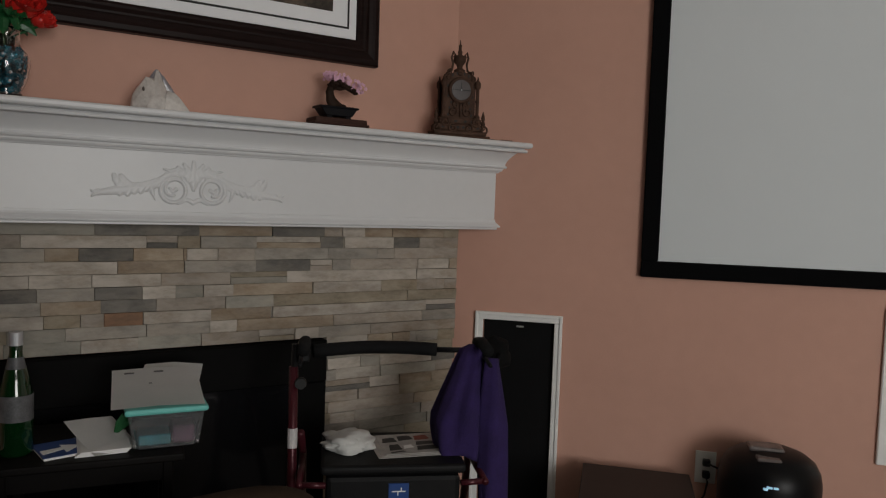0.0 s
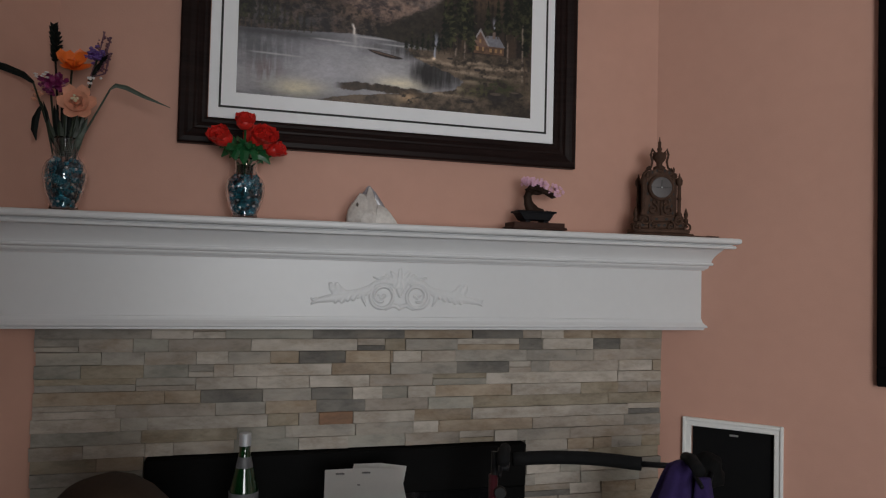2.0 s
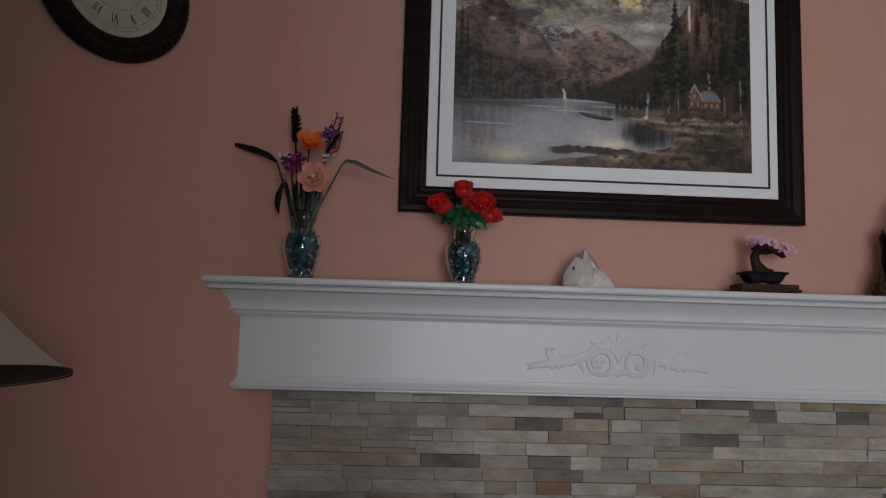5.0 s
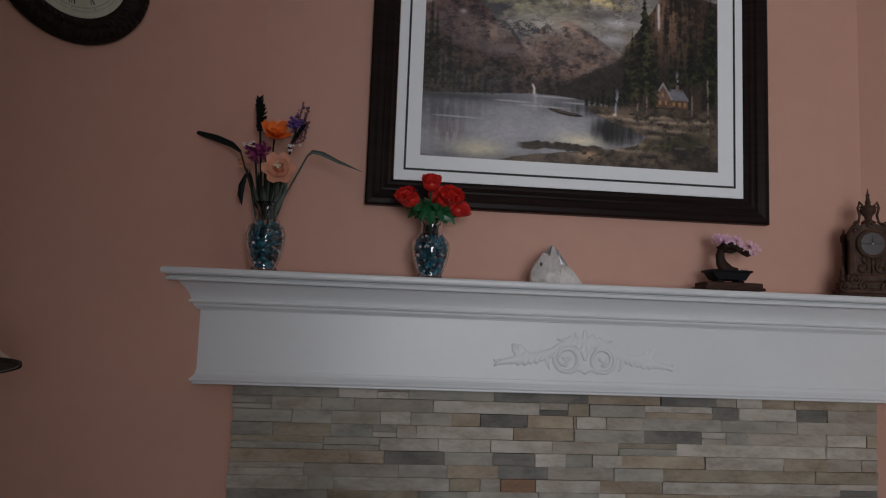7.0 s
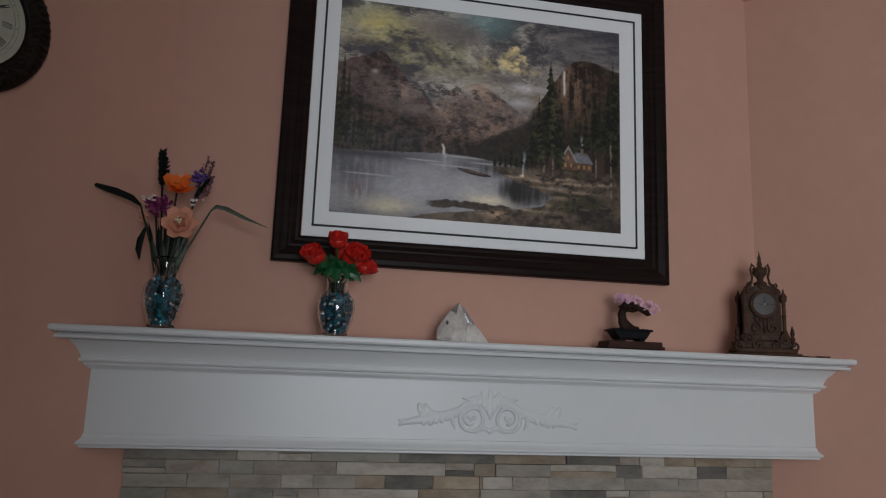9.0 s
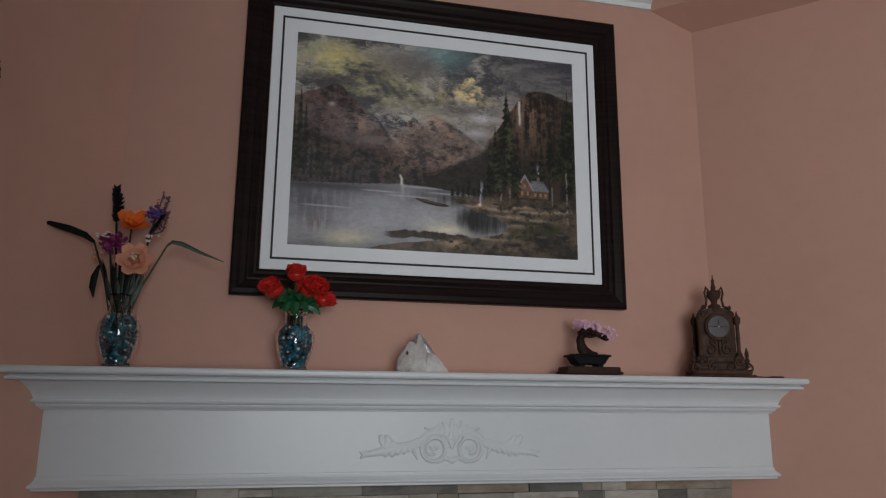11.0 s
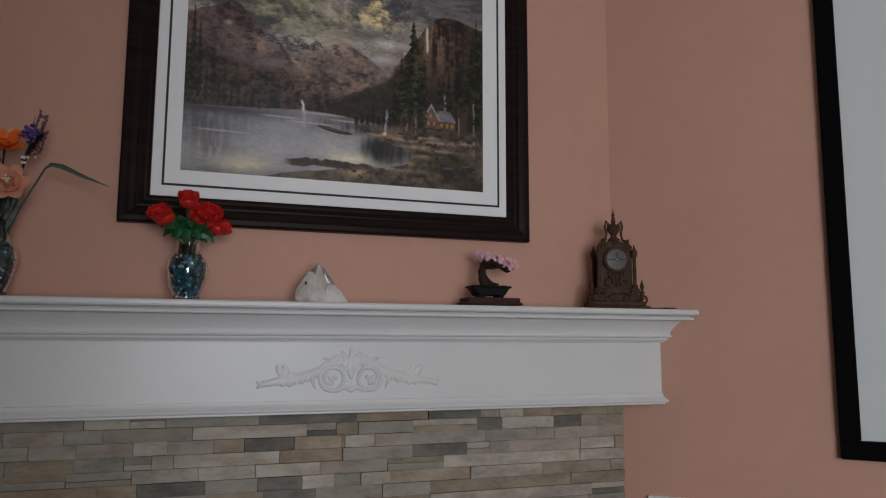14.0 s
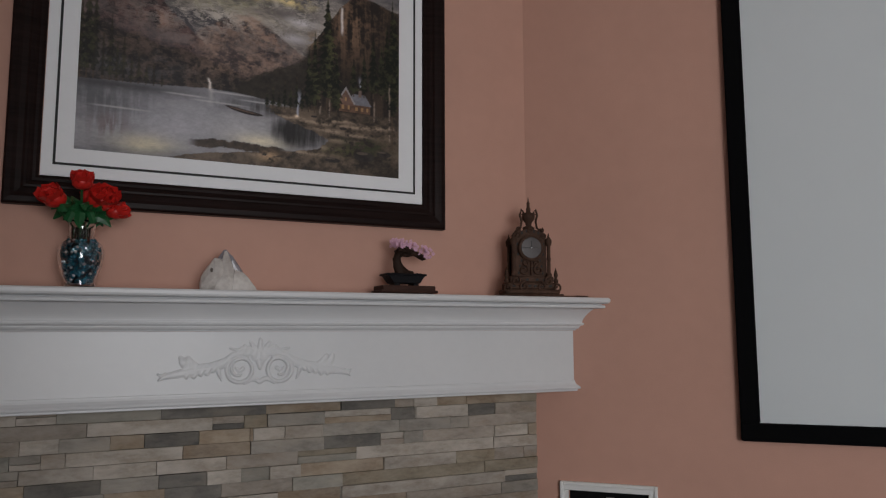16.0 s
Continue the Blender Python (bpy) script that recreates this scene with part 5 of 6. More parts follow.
# mantel clock
mc = thing("mantel_clock", pose(1.886, 2.195, SHELF, 0, 0, -14), "ornate carved brown mantel clock with spire and scrolls", "clock")
bm = boxes((-0.112, 0.112, -0.055, 0.04, 0.0, 0.010), (-0.100, 0.100, -0.048, 0.036, 0.010, 0.026), (-0.090, 0.090, -0.042, 0.032, 0.026, 0.050), (-0.080, 0.080, -0.040, 0.030, 0.050, 0.072), bevel=0.004)
part("plinth", bm, M_BRONZE, mc)
arch = [(-0.058, 0.072), (0.058, 0.072), (0.058, 0.200)] + [(0.058 * math.cos(radians(a)), 0.200 + 0.040 * math.sin(radians(a))) for a in range(15, 180, 15)] + [(-0.058, 0.200)]
part("case", prism(arch, -0.026, 0.026), M_BRONZE, mc)
for s in (-1, 1):
    for yy in (-0.033, 0.024):
        bm = lathe([(0.011, 0.072), (0.011, 0.080), (0.0065, 0.086), (0.0065, 0.130), (0.009, 0.134), (0.0065, 0.138), (0.0065, 0.178), (0.011, 0.184), (0.012, 0.200), (0.009, 0.205), (0.004, 0.212), (0.002, 0.224)], 10, None, s * 0.064, yy)
        part("column", bm, M_BRONZE, mc, smooth=True)
bm = lathe([(0.006, -0.012), (0.046, -0.012), (0.048, -0.004), (0.046, 0.004), (0.039, 0.006), (0.037, 0.001), (0.006, 0.0)], 32)
bmesh.ops.rotate(bm, verts=bm.verts, matrix=Matrix.Rotation(radians(90), 3, "X"))
bmesh.ops.translate(bm, verts=bm.verts, vec=(0, -0.034, 0.172))
part("bezel", bm, M_BRONZE, mc, smooth=True)
bm = lathe([(0.001, 0), (0.0365, 0), (0.0365, 0.002), (0.001, 0.0025)], 32)
bmesh.ops.rotate(bm, verts=bm.verts, matrix=Matrix.Rotation(radians(90), 3, "X"))
bmesh.ops.translate(bm, verts=bm.verts, vec=(0, -0.036, 0.172))
dial = part("dial", bm, M_DIAL, mc, "dull grey dial")
bm = boxes((-0.0012, 0.0012, -0.0395, -0.0387, 0.170, 0.197), (-0.018, 0.001, -0.0395, -0.0387, 0.1705, 0.1728))
part("clock_hand", bm, M_INK, dial)
bm = bmesh.new()


def curl(cx, cz, r, side, start, turns=1.2, rad=0.004, y=-0.03):
    pts = []
    for i in range(18):
        k = i / 17
        a = radians(start + side * 360 * turns * k)
        rr = r * (1 - 0.75 * k)
        pts.append((cx + rr * math.cos(a), y, cz + rr * math.sin(a)))
    part("scroll", tube(pts, rad, 6), M_BRONZE, mc, smooth=True)


for s in (-1, 1):
    curl(s * 0.028, 0.095, 0.020, s, 90, y=-0.030)
    curl(s * 0.022, 0.120, 0.013, -s, 270, y=-0.030, rad=0.003)
    curl(s * 0.060, 0.055, 0.018, s, 60, y=-0.043)
    curl(s * 0.088, 0.030, 0.016, -s, 120, y=-0.046)
    curl(s * 0.030, 0.035, 0.018, -s, 90, y=-0.046)
    curl(s * 0.046, 0.216, 0.014, s, 200, y=-0.026, rad=0.0035)
    curl(s * 0.040, 0.236, 0.011, -s, 60, y=-0.020, rad=0.003)
    tube([(s * 0.060, -0.01, 0.214), (s * 0.048, -0.01, 0.232), (s * 0.030, -0.01, 0.246), (s * 0.026, -0.01, 0.268), (s * 0.032, -0.01, 0.292), (s * 0.026, -0.01, 0.312), (s * 0.018, -0.01, 0.300), (s * 0.024, -0.01, 0.292)], 0.0042, 7, bm)
    part("scrollwork", bm, M_BRONZE, mc, "pierced scroll carving", smooth=True)
    part("finial", lathe([(0.008, 0.050), (0.009, 0.060), (0.005, 0.064), (0.008, 0.078), (0.004, 0.092), (0.001, 0.102)], 8, None, s * 0.090, -0.03), M_BRONZE, mc, smooth=True)
    bm = bmesh.new()
tube([(0, -0.03, 0.076), (0, -0.03, 0.128)], 0.003, 6, bm)
curl(0, 0.235, 0.012, 1, 90, y=-0.028, rad=0.003)
# flat black beads on the solid case stand for the shade inside pierced holes
PIERCED = [(0.010, 0.100), (0.026, 0.082), (0.040, 0.108), (0.012, 0.122), (0.034, 0.128), (0.022, 0.104), (0.044, 0.084), (0.046, 0.150), (0.048, 0.186), (0.030, 0.226), (0.014, 0.232)]
for px0, pz0 in PIERCED:
    for s in (-1, 1):
        hole = bmesh.new()
        ball(hole, (s * px0, -0.0262, pz0), 0.0048, 1, (0.8, 0.2, 1.25))
        part("hole_shade", hole, M_INK, mc)
for px0, pz0, yy in ((0.045, 0.060, -0.0400), (0.018, 0.060, -0.0400), (0.066, 0.038, -0.0420), (0.036, 0.038, -0.0420), (0.010, 0.038, -0.0420)):
    for s in (-1, 1):
        hole = bmesh.new()
        ball(hole, (s * px0, yy, pz0), 0.0055, 1, (1.3, 0.2, 0.9))
        part("hole_shade", hole, M_INK, mc)
# pale silver bead at the hub puts the dial's highlight into its colour
hub_glint = bmesh.new()
ball(hub_glint, (0, -0.040, 0.172), 0.0026, 1, (1, 0.5, 1))
part("hub_glint", hub_glint, M_BEAD, dial, "bright metal hub dot standing for the dial's highlight")
part("dial_crack", tube([(-0.036, -0.0395, 0.1725), (0.036, -0.0395, 0.1715)], 0.0007, 5), M_INK, dial)
part("carved_rib", bm, M_BRONZE, mc, smooth=True)
bm = lathe([(0.020, 0.236), (0.022, 0.246), (0.010, 0.254), (0.012, 0.264), (0.022, 0.276), (0.024, 0.288), (0.016, 0.298), (0.007, 0.303), (0.009, 0.312), (0.006, 0.318), (0.005, 0.330), (0.0065, 0.334), (0.003, 0.340), (0.001, 0.356)], 12, None, 0, -0.008)
part("spire", bm, M_BRONZE, mc, smooth=True)
bm = bmesh.new()
tube([(0.0, 0, 0.003), (0.03, -0.006, 0.004), (0.06, 0.004, 0.003), (0.09, -0.003, 0.005), (0.115, 0.0, 0.003)], 0.0028, 6, bm)
for k in range(5):
    ball(bm, (0.075 + 0.011 * k, frng.uniform(-0.004, 0.004), 0.005), 0.0045, 1)
tagged(part("cord", bm, M_BRONZE, m=pose(1.99, 2.16, SHELF)), "thin dark knotted cord lying on the mantel", "cord")

# ---------- round wall clock ----------
wc = thing("wall_clock", WL @ pose(-0.613, 0, 2.282), "round wall clock with a dark carved rim and roman numerals", "clock")


def facing(bm, dy=0.0):
    bmesh.ops.rotate(bm, verts=bm.verts, matrix=Matrix.Rotation(radians(90), 3, "X"))
    bmesh.ops.translate(bm, verts=bm.verts, vec=(0, dy, 0))
    return bm


part("rim", facing(lathe([(0.06, 0.002), (0.202, 0.002), (0.208, 0.008), (0.207, 0.018), (0.199, 0.025), (0.186, 0.030), (0.168, 0.030), (0.154, 0.026), (0.148, 0.025), (0.143, 0.020), (0.141, 0.014), (0.06, 0.014)], 72)), M_CLOCKF, wc, "dark carved rim", smooth=True)
bm = bmesh.new()
for i in range(60):
    a = 6.283 * i / 60
    for r0, r1, w in ((0.152, 0.178, 0.0065), (0.176, 0.206, 0.0075)):
        sw = 0.10 if r0 < 0.16 else -0.08
        q0, q1, q2 = [Vector((rr * math.cos(a + sw * k), -0.0285 - lift, rr * math.sin(a + sw * k))) for k, rr, lift in ((0, r0, 0.0), (0.5, (r0 + r1) / 2, 0.007), (1, r1, -0.004))]
        blade(bm, [q0, q1, q2], w)
part("rim_carving", bm, M_CLOCKF, wc, "carved leaves round the rim")
face = part("dial", facing(lathe([(0.001, 0.0141), (0.1405, 0.0141), (0.1405, 0.0160), (0.001, 0.0160)], 64)), M_CREAM, wc, "aged cream dial")
for r0, r1 in ((0.068, 0.0692), (0.114, 0.1152), (0.124, 0.1248)):
    part("dial_ring", facing(lathe([(r0, 0.0161), (r0, 0.0165), (r1, 0.0165), (r1, 0.0161)], 64, cap=False)), M_PRINTG, face)
NUM = {1: "I", 2: "II", 3: "III", 4: "IIII", 5: "V", 6: "VI", 7: "VII", 8: "VIII", 9: "IX", 10: "X", 11: "XI", 12: "XII"}
for hour, text in NUM.items():
    bm = bmesh.new()
    widths = {"I": 0.0055, "V": 0.013, "X": 0.013}
    x = -sum(widths[c] for c in text) / 2
    for ch in text:
        w = widths[ch]
        if ch == "I":
            box(bm, x + w / 2 - 0.0011, x + w / 2 + 0.0011, -0.0168, -0.0162, 0.082, 0.108)
        else:
            pairs = ((0.15, 0.5), (0.85, 0.5)) if ch == "V" else ((0.15, 0.85), (0.85, 0.15))
            for k, (p, q) in enumerate(pairs):
                t = 0.0014 if k == 0 else 0.0007
                prism([(x + w * q - t, 0.082), (x + w * q + t, 0.082), (x + w * p + t, 0.108), (x + w * p - t, 0.108)], -0.0168 - 0.0003 * k, -0.0162, bm)
        x += w
    bmesh.ops.rotate(bm, verts=bm.verts, matrix=Matrix.Rotation(radians(30 * hour), 3, "Y"))
    part("numeral", bm, M_INK, face)
bm = bmesh.new()
for i in range(60):
    a = 6.283 * i / 60
    ball(bm, (0.1196 * math.cos(a), -0.0165, 0.1196 * math.sin(a)), 0.0016 if i % 5 == 0 else 0.0006, 1)
part("minute_marks", bm, M_INK, face)
for ang, ln, w in ((305, 0.065, 0.004), (60, 0.095, 0.003)):
    bm = prism([(-w, -0.015), (w, -0.015), (w * 0.3, ln), (-w * 0.3, ln)], -0.0205, -0.0190)
    bmesh.ops.rotate(bm, verts=bm.verts, matrix=Matrix.Rotation(radians(ang), 3, "Y"))
    part("clock_hand", bm, M_INK, wc)

# ---------- lamp ----------
lamp = thing("table_lamp", pose(-0.585, 1.43, 0), "table lamp with a tilted cream bell shade, switched off", "lamp")
sh = [(0.215, 0.0), (0.187, 0.024), (0.156, 0.054), (0.126, 0.086), (0.096, 0.121), (0.068, 0.160)]
tilt = pose(0, 0, 1.262) @ pose(0, 0, 0, 0, 0, 24) @ pose(0, 0, 0, -9, -4, 0)
shade = part("shade", lathe(sh + [(r - 0.003, h) for r, h in sh[::-1]], 48, cap=False), [M_SHADE], lamp, "cream fabric bell shade", smooth=True, m=tilt)
part("shade_lining", lathe([(r - 0.006, h + 0.002) for r, h in sh], 48, cap=False), M_SHADEIN, shade, smooth=True)
part("shade_trim", lathe([(0.2165, -0.002), (0.2165, 0.006), (0.2125, 0.006), (0.2125, -0.002), (0.2165, -0.002)], 48, cap=False), M_BARK, shade, "thin dark trim")
part("lamp_base", lathe([(0.075, 0.602), (0.078, 0.615), (0.045, 0.632), (0.028, 0.66), (0.05, 0.72), (0.072, 0.80), (0.066, 0.88), (0.035, 0.95), (0.02, 0.98), (0.012, 1.0), (0.009, 1.18), (0.018, 1.20), (0.018, 1.25), (0.005, 1.262)], 32), M_BRASS, lamp, "antique brass base", smooth=True)
side = thing("side_table", pose(-0.585, 1.43, 0, 0, 0, 45), "small dark wooden side table under the lamp", "table")
part("tabletop", boxes((-0.2, 0.2, -0.2, 0.2, 0.575, 0.602), bevel=0.004), M_DWOOD, side)
for sx in (-0.185, 0.15):
    for sy in (-0.185, 0.15):
        part("leg", boxes((sx, sx + 0.035, sy, sy + 0.035, 0, 0.575), bevel=0.003), M_DWOOD, side)

# ---------- table by the fireplace ----------
TZ = 0.645
TB = pose(0.655, 1.965, 0, 0, 0, -9)
tt = thing("tray_table", TB, "small black-brown wooden tray table crowded with things", "table")
part("tabletop", boxes((-0.225, 0.215, -0.18, 0.17, TZ - 0.02, TZ), bevel=0.005, seg=2), M_DWOOD, tt)
for sx in (-0.20, 0.165):
    for sy in (-0.16, 0.13):
        part("leg", boxes((sx, sx + 0.025, sy, sy + 0.025, 0, TZ - 0.02), bevel=0.003), M_DWOOD, tt)
part("apron", boxes((-0.19, 0.18, -0.155, -0.14, TZ - 0.07, TZ - 0.02)), M_DWOOD, tt)

bt = thing("green_bottle", pose(0.480, 1.925, TZ), "green glass water bottle with silver cap and pale labels", "bottle")
part("glass_body", lathe([(0.034, 0.0), (0.038, 0.006), (0.038, 0.13), (0.036, 0.155), (0.028, 0.19), (0.018, 0.225), (0.0145, 0.25), (0.0145, 0.275)], 24), M_GGLASS, bt, "green glass", smooth=True)
part("cap", lathe([(0.0155, 0.266), (0.0155, 0.297), (0.014, 0.299)], 20), M_CAP, bt, "silver screw cap")
part("neck_label", lathe([(0.0225, 0.210), (0.0165, 0.238)], 24, cap=False), M_LABEL, bt, smooth=True)
part("body_label", lathe([(0.0385, 0.085), (0.0385, 0.148)], 24, cap=False), M_LABEL, bt, "pale printed label", smooth=True)
tub = thing("storage_tub", pose(0.815, 1.872, TZ, 0, 0, -6), "clear plastic storage tub with an aqua lid", "tub")
bm = prism([(-0.078, 0.002), (0.078, 0.002), (0.092, 0.088), (-0.092, 0.088)], -0.058, 0.058)
bmesh.ops.bevel(bm, geom=[e for e in bm.edges if abs(e.verts[0].co.z - e.verts[1].co.z) > 0.05], offset=0.012, segments=3, affect="EDGES")
part("tub_body", bm, M_CLEARP, tub, "clear tapered body", smooth=False)
part("lid", boxes((-0.100, 0.100, -0.068, 0.068, 0.0885, 0.104), bevel=0.006, seg=2), M_AQUA, tub, "aqua snap lid")
part("packet", boxes((-0.068, 0.010, -0.050, 0.04, 0.006, 0.034), bevel=0.004), M_TEALP, tub, "teal packet inside")
part("packet", boxes((0.014, 0.068, -0.048, 0.04, 0.006, 0.052), bevel=0.004), M_MAUVE, tub, "mauve packet inside")


def sheet(name, m, w, d, mats, label, category, marks=(), lift=0.012, group=""):
    """A slightly bowed paper sheet with printed bars."""
    t = thing(name, m, label, category, group)
    bm = bmesh.new()
    n = 8
    vs = []
    for i in range(n + 1):
        k = i / n
        zz = lift * (k * k)
        vs.append([bm.verts.new((-w / 2, -d / 2 + d * k, zz)), bm.verts.new((0, -d / 2 + d * k, zz + lift * 0.2)), bm.verts.new((w / 2, -d / 2 + d * k, zz))])
    for a, b in zip(vs, vs[1:]):
        bm.faces.new((a[0], a[1], b[1], b[0]))
        bm.faces.new((a[1], a[2], b[2], b[1]))
    r = bmesh.ops.solidify(bm, geom=bm.faces[:], thickness=0.0012)
    part("paper", bm, mats, t)
    for x0, x1, y0, y1, mm in marks:
        k = ((y0 + y1) / 2 + d / 2) / d
        ob = part("printing", boxes((x0, x1, y0, y1, lift * k * k + lift * 0.2 + 0.0020, lift * k * k + lift * 0.2 + 0.0026)), mm, t)
    return t


sheet("paper_sheet", pose(0.806, 1.938, TZ + 0.1190, 5, 0, -8), 0.222, 0.255, M_PAPER, "white printed paper lying on the tub lid", "paper",
      ((-0.08, -0.055, 0.085, 0.097, M_PRINTG), (-0.005, 0.02, 0.09, 0.102, M_PRINTG), (-0.02, -0.012, 0.02, 0.026, M_PRINTG)), 0.02)
sheet("paper_sheet", pose(0.850, 2.010, TZ + 0.1100, 6, 0, -20), 0.16, 0.20, M_PAPER, "crumpled white paper under the printed sheet", "paper", (), 0.03)
env = sheet("envelope", pose(0.672, 1.905, TZ + 0.020, 14, 6, 22), 0.13, 0.17, M_PAPER, "white envelope leaning on a stack of papers", "paper", (), 0.01)
st = thing("paper_stack", pose(0.665, 1.875, TZ, 0, 0, -4), "short stack of white papers on the tray table", "paper")
for k in range(3):
    part("paper", boxes((-0.062 + 0.006 * k, 0.055 + 0.004 * k, -0.055, 0.10, 0.001 + 0.004 * k, 0.0045 + 0.004 * k)), M_PAPER, st)
lf = thing("leaflet", pose(0.580, 1.890, TZ, 0, 0, 10), "blue and white folded leaflet on the tray table", "leaflet")
part("paper", boxes((-0.055, 0.055, -0.05, 0.07, 0.001, 0.006)), M_PAPER, lf)
part("cover", boxes((-0.056, 0.054, -0.048, 0.072, 0.0062, 0.0072)), M_BLUE, lf, "blue printed cover")
part("arrow_print", prism([(-0.05, -0.02), (0.0, -0.005), (0.0, -0.03), (0.045, 0.01), (0.0, 0.035), (0.0, 0.015), (-0.05, 0.01)], -0.0002, 0.0002), M_PAPER, lf, m=pose(0, 0, 0.0076, -90, 0, 0))
gp = bmesh.new()
for k in range(5):
    blade(gp, [(0.0, 0, 0.0), (0.01 + 0.006 * k, 0.0, 0.03), (0.02 + 0.008 * k, 0.004 * k, 0.055)], 0.007)
tagged(part("green_sprig", gp, M_LEAF, m=pose(0.70, 1.925, TZ + 0.016)), "small green plastic sprig between papers and tub", "sprig")

# ---------- rollator walker ----------
WK = pose(1.45, 1.816, 0, 0, 0, -23)
wk = thing("rollator_walker", WK, "maroon rollator walker with black padded seat and foam backrest", "walker")
part("seat", boxes((-0.205, 0.205, -0.155, 0.155, 0.524, 0.552), bevel=0.011, seg=3), M_VINYL, wk, "black padded vinyl seat", smooth=False)
bp = []
for i in range(15):
    k = i / 14
    bp.append((-0.235 + 0.365 * k, 0.0 + 0.03 * math.sin(math.pi * k), 0.843 + 0.006 * k + 0.004 * math.sin(math.pi * k)))
part("backrest_pad", tube(bp, 0.0195, 14), M_FOAM, wk, "black foam backrest bar", smooth=True)
part("backrest_tube", tube([bp[-1], (0.21, 0.0, 0.848), (0.262, -0.01, 0.842)], 0.0085, 10), M_TUBEBLK, wk, smooth=True)
for s in (-1, 1):
    part("frame_post", tube([(s * 0.292, -0.06, 0.10), (s * 0.288, -0.03, 0.50), (s * (0.290 if s < 0 else 0.274), -0.012, 0.80)], 0.0135, 12), M_MAROON, wk, "maroon steel tube", smooth=True)
    part("handle_post", tube([(s * (0.289 if s < 0 else 0.282), -0.02, 0.62), (s * (0.286 if s < 0 else 0.266), -0.010, 0.865)], 0.0105, 12), M_TUBEBLK, wk, smooth=True)
    part("front_post", tube([(s * 0.262, 0.24, 0.10), (s * 0.262, 0.12, 0.50), (s * 0.266, -0.0, 0.60)], 0.012, 12), M_MAROON, wk, smooth=True)
    part("seat_rail", tube([(s * 0.262, 0.13, 0.497), (s * 0.262, -0.15, 0.497)], 0.010, 10), M_MAROON, wk, smooth=True)
    part("cross_rail", tube([(s * 0.262, -0.14, 0.497), (s * 0.19, -0.15, 0.497)], 0.009, 10), M_MAROON, wk, smooth=True)
    part("grip", tube([(s * 0.258, -0.14, 0.872), (s * 0.258, -0.05, 0.880), (s * 0.258, 0.02, 0.868)], 0.017, 12), M_FOAM, wk, "black grip", smooth=True)
    part("brake_lever", tube([(s * 0.262, 0.01, 0.855), (s * 0.268, -0.05, 0.836), (s * 0.268, -0.13, 0.828)], 0.006, 8), M_TUBEBLK, wk, smooth=True)
    part("brake_housing", boxes((s * 0.262 - 0.018, s * 0.262 + 0.018, -0.03, 0.024, 0.815, 0.872), bevel=0.006, seg=2), M_TUBEBLK, wk)
    part("height_knob", lathe([(0.016, -0.012), (0.018, 0.0), (0.016, 0.012)], 12), M_RUBBER, wk, m=pose(s * 0.268, -0.03, 0.755, 90, 0, 0))
    part("sticker", tube([(s * (0.2885 if s < 0 else 0.2884), -0.026, 0.565 if s < 0 else 0.44), (s * (0.2885 if s < 0 else 0.2880), -0.0235, 0.622 if s < 0 else 0.50)], 0.0146, 12), M_STICK, wk, "white label")
    for yy in (-0.06, 0.24):
        w = part("wheel", facing(lathe([(0.03, -0.012), (0.085, -0.014), (0.096, -0.006), (0.096, 0.006), (0.085, 0.014), (0.03, 0.012)], 28)), M_RUBBER, wk, "black rubber wheel", m=pose(s * 0.268, yy, 0.097, 0, 0, 90))
part("pouch", boxes((-0.19, 0.19, -0.150, -0.02, 0.27, 0.521), bevel=0.015, seg=2), M_VINYL, wk, "black fabric pouch under the seat")
part("pouch_badge", boxes((-0.015, 0.042, -0.1535, -0.1505, 0.454, 0.500)), M_BLUE, wk, "small blue badge")
part("badge_mark", boxes((-0.006, 0.033, -0.1548, -0.1538, 0.476, 0.479), (0.010, 0.013, -0.1548, -0.1538, 0.466, 0.4755), (0.019, 0.022, -0.1548, -0.1538, 0.4795, 0.488)), M_PAPER, wk, "white mark")

news = thing("newspapers", WK @ pose(0.045, 0.010, 0.5525, 0, 0, 8), "folded newspapers with colour photographs on the walker seat", "newspaper")
for k in range(3):
    part("newspaper", boxes((-0.100 + 0.012 * k, 0.118 - 0.004 * k, -0.10 + 0.007 * k, 0.085 + 0.004 * k, 0.0006 + 0.0022 * k, 0.0022 + 0.0022 * k)), M_NEWS, news)
nr = random.Random(21)
for x0, x1, y0, y1, mm in ((-0.065, -0.02, 0.015, 0.06, M_NEWSD), (-0.012, 0.03, 0.030, 0.070, M_NEWSD), (0.036, 0.082, 0.026, 0.068, M_NEWSR), (-0.055, -0.022, -0.055, -0.004, M_NEWSD), (-0.012, 0.020, -0.045, -0.012, M_PAPER), (0.026, 0.085, -0.065, -0.026, M_NEWSD), (0.030, 0.092, -0.018, 0.014, M_NEWSD), (-0.06, -0.015, -0.078, -0.062, M_NEWSD)):
    bm = bmesh.new()
    for zz in (0.0070, 0.0076):
        ring = [bm.verts.new((x + nr.uniform(-0.004, 0.004), y + nr.uniform(-0.004, 0.004), zz)) for x, y in ((x0, y0), (x1, y0 + 0.006), (x1 - 0.004, y1), (x0 + 0.004, y1 - 0.004))]
        bm.faces.new(ring)
    part("photograph", bm, mm, news)


